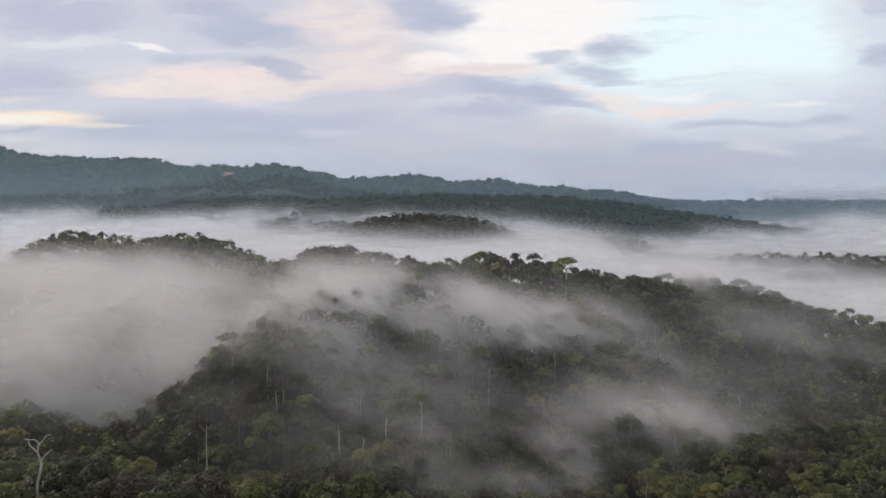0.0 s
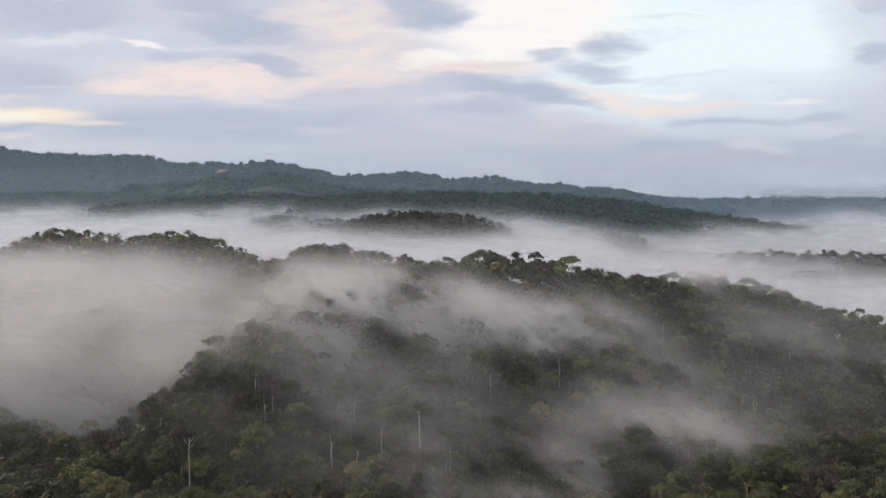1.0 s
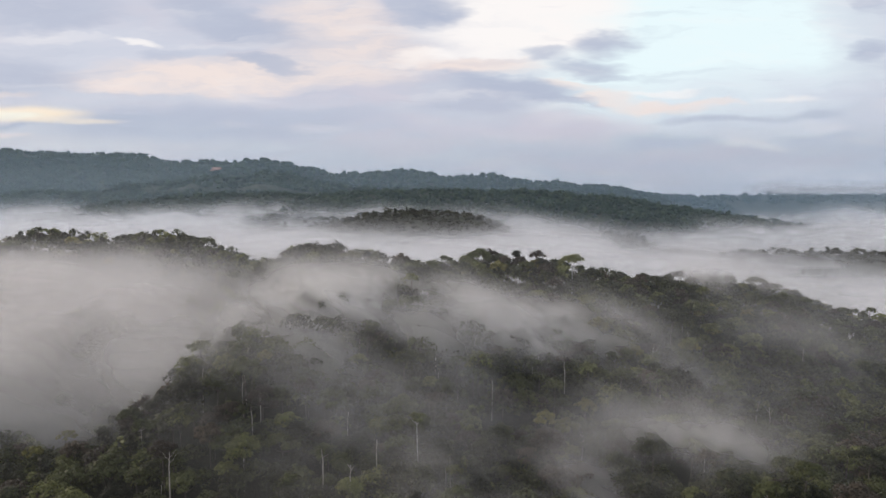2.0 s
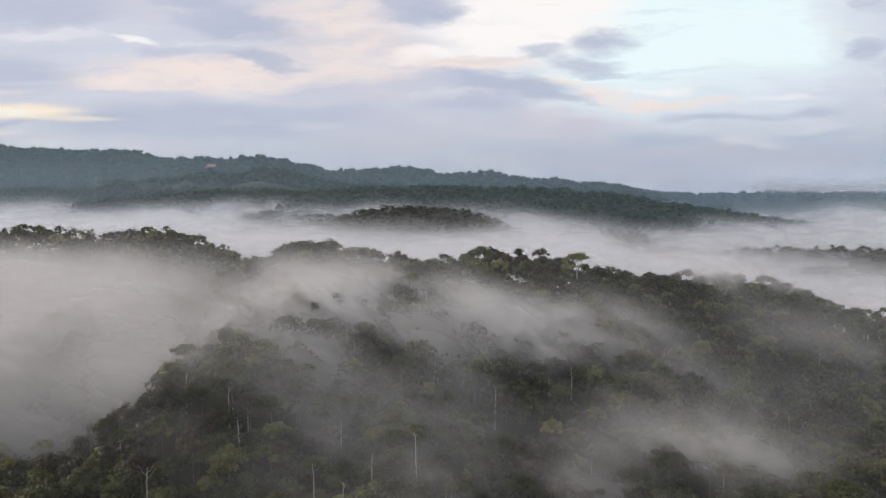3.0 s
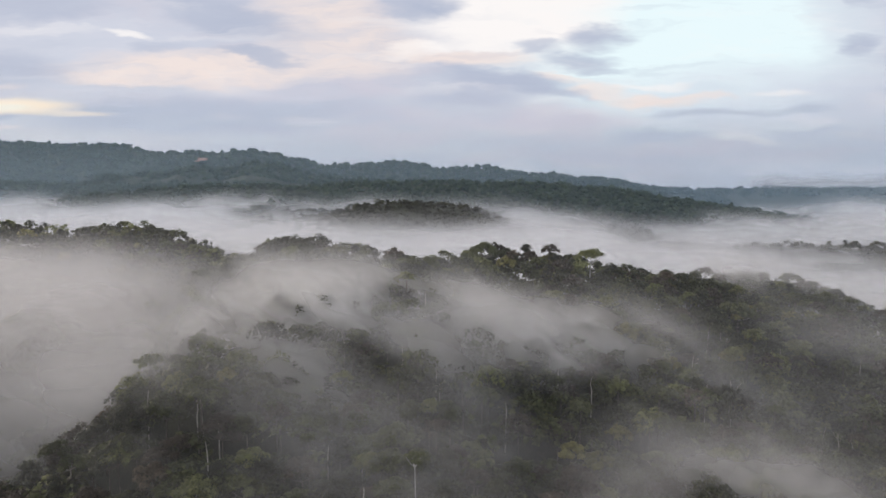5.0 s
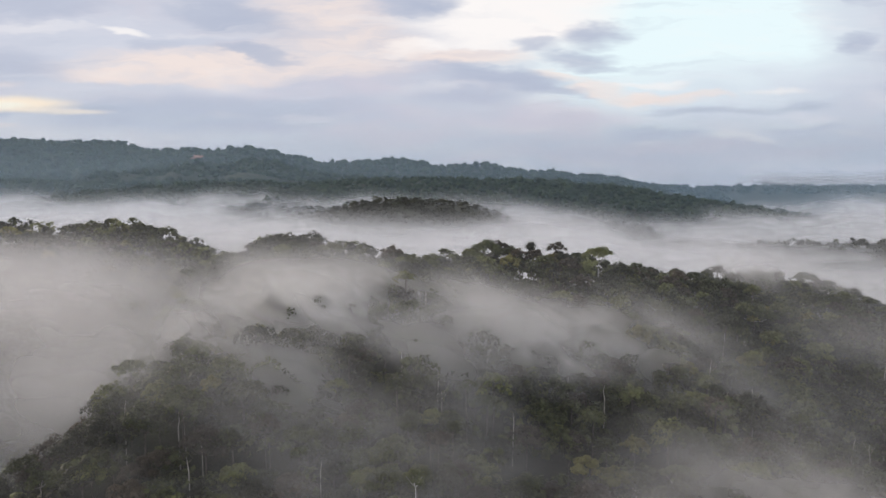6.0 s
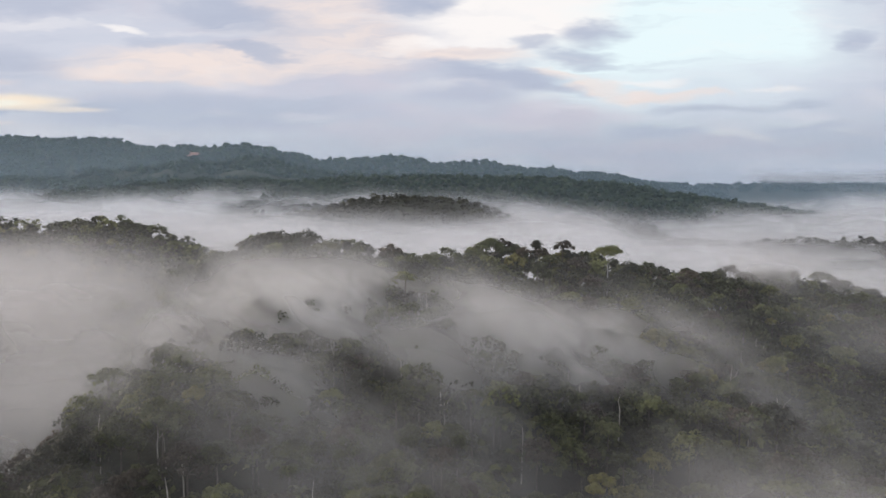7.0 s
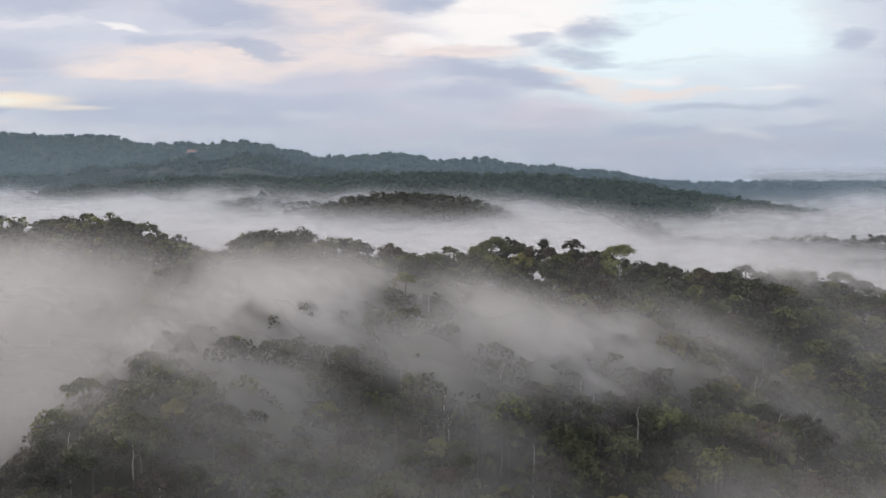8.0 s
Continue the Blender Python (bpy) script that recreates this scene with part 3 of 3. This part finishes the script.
for kind, x, y, top, label in (
    (UMBRELLA_WHITE, 69, 354, 65.5, "tall umbrella-crowned tree with bare white limbs"),
    (BIG_DOME, 22, 363, 68, "large dome-crowned pale green tree on the ridge"),
    (DARK_DOME, 32, 366, 65, "dark broad tree on the misty ridge"),
    (BALL, 41, 360, 67, "slim round-topped dark tree rising over the ridge"),
    (DARK_DOME, 54, 362, 63, "dark broad tree on the misty ridge"),
    (DARK_DOME, -66, 353, 72, "dark broad tree on the misty ridge"),
    (DARK_DOME, -58, 356, 70, "dark broad tree on the misty ridge"),
    (DARK_DOME, -71, 352, 67.5, "dark broad tree on the misty ridge"),
    (DARK_DOME, -61, 349, 67, "dark broad tree on the misty ridge"),
    (DARK_DOME, -52, 352, 67, "dark broad tree on the misty ridge"),
    (DARK_DOME, -177, 451, 68, "dark broad tree on the misty ridge"),
    (DARK_DOME, -186, 455, 68, "dark broad tree on the misty ridge"),
    (BIG_DOME, 15, 358, 64, "large dome-crowned pale green tree on the ridge"),
    (DARK_DOME, 62, 352, 60, "dark broad tree on the misty ridge"),
    (DARK_DOME, 80, 356, 58, "dark broad tree on the misty ridge"),
    (DARK_DOME, 120, 398, 50, "dark broad tree on the misty ridge"),
    (BIG_DOME, 130, 340, 43, "large dome-crowned pale green tree on the slope"),
    (DARK_DOME, 152, 395, 48, "dark broad tree on the misty ridge"),
    (DARK_DOME, 172, 402, 47, "dark broad tree on the misty ridge"),
    (PALE_UMBRELLA, -44, 346, 68.5, "yellowish flat-crowned tree with white limbs"),
    (BALL, -35, 346, 68.5, "slim round-topped dark tree rising over the ridge"),
    (DARK_DOME, -15, 354, 64, "dark broad tree on the misty ridge"),
    (BIG_DOME, -2, 357, 62.5, "large dome-crowned pale green tree on the ridge"),
    (WIDE_DOME, -147, 457, 62, "wide flat-crowned dark tree standing in fog"),
    (DARK_DOME, -170, 453, 70, "dark broad tree on the misty ridge"),
    (DARK_DOME, -164, 456, 69, "dark broad tree on the misty ridge"),
    (BALL, 164, 356, 43.5, "slim round-topped dark tree rising over the slope"),
    (DARK_DOME, 203, 388, 41, "dark broad tree on the misty ridge"),
    (WIDE_DOME, 140, 386, 48, "wide flat-crowned dark tree standing on the ridge"),
    (UMBRELLA_WHITE, 190, 405, 46.5, "umbrella-crowned tree with pale limbs in mist"),
):
    plant(kind, x, y, top, label, "standout trees of the ridge", 1.0, x * 0.7)


def snag(x, y, foot, height, label, arms=0, lean=0.0, wood=PALE_BARK, thick=0.3, seed=0):
    """A dead or bare pale stem; its arms are parts of their own."""
    r2 = np.random.default_rng(seed)
    root = tagged(new("bare_tree"), label, "dead tree", "pale bare trunks")
    root.location = (x, y, foot)
    wob = [r2.uniform(-0.35, 0.35) for _ in range(4)]
    low = -9.0
    pts = [(0, 0, low), (wob[0], 0, height * 0.3), (wob[1] + lean * height * 0.35, wob[3], height * 0.65), (lean * height, wob[2], height)]
    v, f = tube(pts, [thick * 1.35, thick, thick * 0.75, thick * 0.4])
    new("trunk", mesh_from("trunk", v, f, [wood], smooth_shade=True)).parent = root
    for k in range(arms):
        a = r2.uniform(-0.5, 0.5) + (math.pi if k % 2 else 0.0)
        s = 0.5 + 0.4 * k / max(arms, 1)
        bx, bz = lean * height * s + (wob[1] if s > 0.5 else wob[0]) * 0.6, height * s
        n = height * r2.uniform(0.28, 0.42)
        pts = [(bx, 0, bz), (bx + math.cos(a) * n * 0.45, math.sin(a) * n * 0.4, bz + n * 0.35), (bx + math.cos(a) * n * 0.62, math.sin(a) * n * 0.5, bz + n * 0.75), (bx + math.cos(a) * n * 1.0, math.sin(a) * n * 0.6, bz + n * 1.1)]
        v, f = tube(pts, [thick * 0.5, thick * 0.4, thick * 0.3, thick * 0.15], 6)
        new("branch", mesh_from("branch", v, f, [wood], smooth_shade=True)).parent = root
    return root


BARE = "bleached bare trunk standing among green trees"
FORKED = "pale forked dead tree in the canopy"


def forked_tree(x, y, foot):
    """The large bleached tree: a bent trunk that forks into three crooked arms."""
    root = tagged(new("bare_tree"), "large bleached leafless tree with crooked forking branches", "dead tree", "pale bare trunks")
    root.location = (x, y, foot)
    limbs = (
        ("trunk", ((0, 0, -9), (0, 0, 0), (0.1, 0, 2.2), (0.75, 0.2, 4.8), (1.1, 0.1, 6.6)), 0.30, 0.24),
        ("branch", ((1.1, 0.1, 6.4), (0.55, 0.0, 8.2), (0.65, -0.2, 9.4), (0.95, -0.2, 10.6), (0.3, -0.3, 11.4), (-1.6, -0.4, 11.5)), 0.20, 0.08),
        ("branch", ((0.85, -0.2, 10.2), (1.5, 0.2, 11.0), (2.1, 0.4, 11.9), (3.0, 0.5, 12.2)), 0.14, 0.06),
        ("branch", ((1.1, 0.1, 6.5), (0.2, 0.4, 8.5), (-0.9, 0.6, 9.3), (-1.7, 0.8, 9.9), (-1.8, 0.9, 10.8)), 0.18, 0.07),
        ("branch", ((1.1, 0.1, 6.5), (1.9, -0.5, 7.8), (2.6, -0.7, 8.5), (3.5, -0.9, 9.2), (4.0, -1.0, 9.8)), 0.18, 0.07),
    )
    for name, pts, r0, r1 in limbs:
        v, f = tube(pts, np.linspace(r0, r1, len(pts)), 7)
        new(name, mesh_from(name, v, f, [PALE_BARK], smooth_shade=True)).parent = root


forked_tree(-82.5, 130, 38.5)
BEHIND_KNOLL = (
    (-47.7, 266, 38, 8, 2), (-45.5, 266, 38, 7, 0), (40, 281, 34, 6, 0), (48, 268, 28, 10, 0), (86, 271, 23, 12, 1), (97, 276, 21, 14, 1),
    (115, 318, 28, 7, 1), (107, 318, 31, 8, 0), (-12, 279, 39, 12, 0), (166, 313, 20, 10, 0), (113, 320, 30, 8, 0), (123, 260, 12, 10, 2),
)
ON_KNOLL = (
    (-60, 240, 26, 9, 0), (-67, 248, 28, 9, 1), (0, 260, 31, 7, 3), (19, 254, 25, 10, 0), (83, 250, 18, 8, 0), (-34, 210, 20, 7, 0),
    (-25, 203, 19, 6, 2), (-19, 216, 21, 6, 0), (-61, 234, 24, 8, 0), (-67, 244, 27, 10, 1), (-78, 209, 18, 10, 3), (-79, 149, 30, 6, 0),
)
for k, (x, y, z, h, arms) in enumerate(BEHIND_KNOLL + ON_KNOLL):
    snag(x, y, max(z - 1.0, float(canopy(x, y)) - 7), h * 0.62, FORKED if arms else BARE, arms, 0.07 * math.sin(k * 2.1), PALE_BARK, 0.15, 40 + k)
SLENDER = Species(27, "umbrella", 2.9, 17, LEAF_LIGHT, WHITE_BARK, 300, 0.30, 0.13)
plant(SLENDER, -6.9, 219, 31, "slender pale-trunked tree with a small flat crown", "standout trees of the ridge")
r5 = np.random.default_rng(77)
for k in range(30):
    y = r5.uniform(205, 335)
    x = r5.uniform(-0.42, 0.5) * y
    snag(x, y, float(canopy(x, y)) - 5.5, r5.uniform(4.5, 8), "slender pale trunk showing between green crowns", int(r5.random() < 0.2), r5.uniform(-0.15, 0.15), PALE_BARK, r5.uniform(0.09, 0.14), 300 + k)

# ---- distant woods ----


def bump_ball():
    """A low, lumpy crown of 42 points."""
    bm = bmesh.new()
    bmesh.ops.create_icosphere(bm, subdivisions=2, radius=1.0)
    v = np.array([p.co[:] for p in bm.verts])
    f = np.array([[q.index for q in t.verts] for t in bm.faces])
    bm.free()
    return v, f


BV, BF = bump_ball()


def far_woods(name, label, x, y, top, R, leaf, seed, lump=0.38):
    r2 = np.random.default_rng(seed)
    n, m = len(x), len(BV)
    shape = 1 + r2.uniform(-lump, lump, (n, m, 1))
    v = BV[None] * shape * (R[:, None, None] * np.array([1, 1, 0.95])[None, None] * r2.uniform(0.8, 1.2, (n, 1, 3)))
    v += np.stack([x, y, top - R * 0.8], 1)[:, None]
    keep = BF[(BV[BF][:, :, 2].max(1) > -0.35)]
    f = (np.arange(n) * m)[:, None, None] + keep[None]
    tint = np.repeat(r2.random(n), m)
    ob = new(name, mesh_from(name, v.reshape(-1, 3), f.reshape(-1, 3), [leaf], [("tint", tint)]))
    return tagged(ob, label, "forest", kind="stuff")


def scatter(x0, x1, y0, y1, step, seed, want):
    r2 = np.random.default_rng(seed)
    x, y = np.meshgrid(np.arange(x0, x1, step), np.arange(y0, y1, step))
    x = (x + r2.uniform(-0.45, 0.45, x.shape) * step).ravel()
    y = (y + r2.uniform(-0.45, 0.45, y.shape) * step).ravel()
    top = canopy(x, y)
    k = want(x, y, top) & (np.abs(x) < y * 0.74 + 40)
    return x[k], y[k], top[k] + r2.normal(0, 0.2 * step, k.sum()), r2.uniform(0.6, 1.2, k.sum()) * step * 0.55


def fog_level(x, y):
    """Height of the top of the fog that fills the valleys."""
    s = smoothstep(-60, 330, x - 0.15 * (y - 450))
    return 47 + 0.015 * (y - 450) - 29 * s + 0.03 * np.maximum(0, x - 500)


x, y, top, R = scatter(-900, 900, 990, 1420, 11, 5, lambda a, b, t: (t > fog_level(a, b) - 6) & (b < 1400 - 0.05 * np.abs(a)) & (spine(FRONT_RANGE, a, b - 20, 0.27) < spine(FRONT_RANGE, a, b, 0.27) + 4))
far_woods("distant_forest", "dark green forest on the lower range of hills", x, y, top, R, FAR_LEAF, 6)
x, y, top, R = scatter(-1700, 1400, 1400, 2650, 13, 7, lambda a, b, t: (t > 62) & (spine(BACK_RANGE, a, b - 25, 0.3) < spine(BACK_RANGE, a, b, 0.3) + 3))
far_woods("distant_forest", "hazy blue-green forest on the far range of hills", x, y, top, R, FAR_LEAF, 8)
x, y, top, R = scatter(900, 2700, 1480, 3600, 34, 9, lambda a, b, t: (t > 30))
far_woods("distant_forest", "blue hazy forest on far plateaus", x, y, top, R * 0.8, FAR_LEAF, 10)

# a faint reddish glow high on the far range, painted as a draped patch
RED_GLOW = bark("red_glow_tone", (0.36, 0.17, 0.11), (0.24, 0.13, 0.09), 0.95)
r6 = np.random.default_rng(31)
ey = max(np.arange(1430, 1640, 4.0), key=lambda q: -abs(float(canopy(-518 * q / 1550, q)) - 150))
ring = [(-518 * ey / 1550, ey, float(canopy(-518 * ey / 1550, ey)) + 3)]
for k in range(18):
    a, q = k * math.pi / 9, r6.uniform(0.6, 1.2)
    x, y = ring[0][0] + 12 * q * math.cos(a), ey + 26 * q * math.sin(a)
    ring.append((x, y, float(canopy(x, y)) + 2.5))
tagged(new("landslip", mesh_from("landslip", ring, [(0, 1 + k, 1 + (k + 1) % 18) for k in range(18)], [RED_GLOW])), "small reddish patch coloured like a faint glow on the forested range", "bare earth", kind="structure")

# crowns that rise out of the fog
x, y, top, R = scatter(-420, 860, 660, 1060, 8.5, 12, lambda a, b, t: (t > fog_level(a, b) - 2) & (canopy(a, b - 14) < t + 2.5))
vs, fs, tint, k = [], [], [], 0
r3 = np.random.default_rng(13)
for i in range(len(x)):
    v, f = LEAN_KINDS[r3.integers(0, 6)][2]
    g = r3.uniform(0.85, 1.25)
    w = v * g + (x[i], y[i], 0)
    w[:, 2] += top[i] + r3.uniform(-3.0, 3.5) - (v[:, 2] * g).max()
    vs.append(w)
    fs.append(f + k)
    tint.append(np.full(len(v), r3.random()))
    k += len(v)
tagged(new("forest_island", mesh_from("forest_island", np.concatenate(vs), np.concatenate(fs), [LEAF_DARK], [("tint", np.concatenate(tint))])), "dark wooded hilltops rising out of the valley fog", "forest", kind="stuff")

# ---- fog and mist ----
def veil(name, label, X, Y, Z, D, mat, keep=None):
    v, f = sheet(X, Y, Z, D > 0.012 if keep is None else keep)
    return tagged(new(name, mesh_from(name, v, f, [mat], [("veil", D.ravel())], True)), label, "fog", kind="stuff")


def crest(x):
    """Where the near ridge runs."""
    return np.interp(x, (-300, -170, -110, -60, 70, 120, 200, 300), (490, 455, 405, 353, 357, 390, 395, 420))


def sea_top(x, y):
    return fog_level(x, y) + 14 * fbm(x, y, 280, 3, 30) + 9


def alpha(rho, depth):
    """Share of light that a slice of fog of this density and depth takes out."""
    return 1 - np.exp(-np.maximum(rho, 0) * depth)


# the fog that fills the valleys behind the ridge, in slices one behind the other
lines = np.concatenate([np.arange(398, 640, 20), np.arange(645, 900, 28), np.arange(905, 1400, 42)])
for k, cy in enumerate(lines):
    gap = lines[min(k + 1, len(lines) - 1)] - cy or 42
    xs = np.linspace(-cy * 0.80 - 60, cy * 0.80 + 60, 190)
    line = np.where(cy < 560, np.maximum(cy, crest(xs) + 14 + (cy - 398) * 0.3), cy) + 0 * xs
    h = np.linspace(0, 1, 26)
    X, Y = np.repeat(xs[None], 26, 0), np.repeat(line[None], 26, 0)
    top = sea_top(X, Y) - 10 + (16 + 26 * smoothstep(700, 1000, Y)) * fbm(X, Y, 95, 3, 61)
    top = top - 13 * np.exp(-((X + 10) / 120) ** 2 - ((Y - 820) / 80) ** 2)
    Z = top - 38 + h[:, None] * 74
    D = alpha(0.032 / (1 + np.exp(np.clip((Z - top) / 5.2, -30, 30))), gap) * (1 - smoothstep(0.85, 1.0, h))[:, None]
    veil("valley_fog", "white morning fog filling the forest valleys", X, Y, Z, 1.5 * D, SEA_MIST, (D > 0.004) & (Z > ground_height(X, Y) - 6))

# mist that clings to the near slopes: x, y, half length, half width, turn in degrees, thickness, height
BAND = ((-78, 300, 50, 16, 0, 1.4, 9), (0, 310, 52, 15, -3, 1.3, 9), (48, 307, 32, 13, -20, 1.1, 11), (80, 294, 24, 10, -35, 0.5, 11), (-40, 290, 44, 14, 0, 0.8, 13))
WISPS = ((-38, 264, 44, 22, 0, 0.85, 15), (-62, 284, 34, 20, 0, 1.0, 15), (14, 258, 34, 18, -20, 0.45, 14), (52, 268, 38, 8, -48, 0.42, 13), (28, 288, 28, 8, -40, 0.7, 13), (28, 205, 40, 15, 5, 1.15, 14), (80, 218, 26, 14, -25, 0.95, 14),
         (130, 270, 34, 13, -15, 0.2, 13), (-48, 234, 40, 12, 0, 0.18, 14), (180, 315, 46, 20, 0, 0.55, 13), (165, 378, 46, 14, 0, 0.8, 11), (-20, 222, 34, 14, 0, 0.3, 12))


def slope_mist(X, Y, up):
    """Density of the mist over the near slopes; up: height over the tree tops."""
    rho = 0.0006 * np.exp(-np.maximum(up, 0) / 20)
    for cx, cy, a, b, turn, amount, high in BAND + WISPS:
        c, s = math.cos(radians(turn)), math.sin(radians(turn))
        p, q = (X - cx) * c + (Y - cy) * s, -(X - cx) * s + (Y - cy) * c
        rho = rho + amount / (1.77 * b) * np.exp(-((p / a) ** 2 + (q / b) ** 2)) * np.exp(-(np.maximum(up, -0.5 * up) / high) ** 2)
    return rho * (1 - smoothstep(-54, -27, Y - crest(X)) * (1 - smoothstep(95, 140, X)))


def hollow_fog(X, Y, Z):
    """Density of the fog that fills the hollow beside the knoll."""
    brim = np.interp(Y, (235, 260, 300, 350, 420, 480), (14, 28, 46, 54, 57, 58)) + 16 * fbm(X, Y, 70, 3, 77)
    edge = np.interp(Y, (240, 290, 330, 380), (-100, -80, -30, 0))
    rho = 0.044 / (1 + np.exp(np.clip((Z - brim) / 4.5, -30, 30))) * (1 - smoothstep(-22, 14, X - edge)) * smoothstep(244, 274, Y)
    return rho * (1 - smoothstep(-50, -24, Y - crest(X)))


THIN = "thin grey mist drifting over the wooded slope"
for k, cy in enumerate(range(184, 480, 8)):
    xs = np.linspace(-cy * 0.78 - 30, min(cy * 0.78 + 30, 330), 130)
    line = cy + 0 * xs
    h = np.linspace(0, 1, 18)
    X, Y = np.repeat(xs[None], 18, 0), np.repeat(line[None], 18, 0)
    base = canopy(X, Y)
    up = -10 + h[:, None] * (np.maximum(base + 38, 76) - base + 10)
    D = alpha(slope_mist(X, Y, up), 8) * (1 - smoothstep(0.8, 1.0, h))[:, None]
    veil("slope_mist", THIN, X, Y, base + up, 1.9 * D, WISP_MIST, D > 0.004)
    Y = Y + 4
    base = canopy(X, Y)
    D = alpha(hollow_fog(X, Y, base + up), 8) * (1 - smoothstep(0.8, 1.0, h))[:, None]
    if D.max() > 0.02:
        veil("hollow_fog", "thick grey fog lying in the forest hollow", X, Y, base + up, 1.5 * D, HOLLOW_MIST, D > 0.004)


def bank(name, label, points, low, high, density, mat, seed):
    """An upright veil of far cloud along a line, thinning out towards its top."""
    t, h = np.linspace(0, 1, 60), np.linspace(0, 1, 12)
    kx = np.linspace(0, 1, len(points))
    cx, cy = np.interp(t, kx, [p[0] for p in points]), np.interp(t, kx, [p[1] for p in points])
    X, Y = np.repeat(cx[None], 12, 0), np.repeat(cy[None], 12, 0)
    D = density * ((1 - smoothstep(0.3, 1.0, h)) * smoothstep(0, 0.3, h))[:, None] * (smoothstep(0, 0.2, t) * (1 - smoothstep(0.85, 1.0, t)))[None]
    veil(name, label, X, Y, low + h[:, None] * (high - low) + 0 * X, D, mat)


for k in range(2):
    bank("rising_mist", "tall white fog over the far valley", ((640, 1130 + 60 * k), (850, 1100 + 60 * k), (1250, 1060 + 60 * k)), 0, 92, 0.40, RISING_MIST, 80 + k)
    bank("low_cloud", "low white cloud bank over the far plateau", ((1500, 3150 + 60 * k), (2200, 3100 + 60 * k), (3300, 3000 + 60 * k)), 66, 150, 0.7, FAR_CLOUD, 90 + k)

# damp air over the near slopes
for rad, density in ((165, 0.02), (335, 0.045)):
    a, h = np.linspace(radians(-50), radians(50), 50), np.linspace(0, 1, 14)
    X, Y = np.repeat((rad * np.sin(a))[None], 14, 0), np.repeat((rad * np.cos(a))[None], 14, 0)
    veil("haze", "faint damp haze over the near slopes", X, Y, -20 + h[:, None] * 150 + 0 * X, density * (1 - smoothstep(0.45, 1.0, h))[:, None] + 0 * X, NEAR_HAZE)
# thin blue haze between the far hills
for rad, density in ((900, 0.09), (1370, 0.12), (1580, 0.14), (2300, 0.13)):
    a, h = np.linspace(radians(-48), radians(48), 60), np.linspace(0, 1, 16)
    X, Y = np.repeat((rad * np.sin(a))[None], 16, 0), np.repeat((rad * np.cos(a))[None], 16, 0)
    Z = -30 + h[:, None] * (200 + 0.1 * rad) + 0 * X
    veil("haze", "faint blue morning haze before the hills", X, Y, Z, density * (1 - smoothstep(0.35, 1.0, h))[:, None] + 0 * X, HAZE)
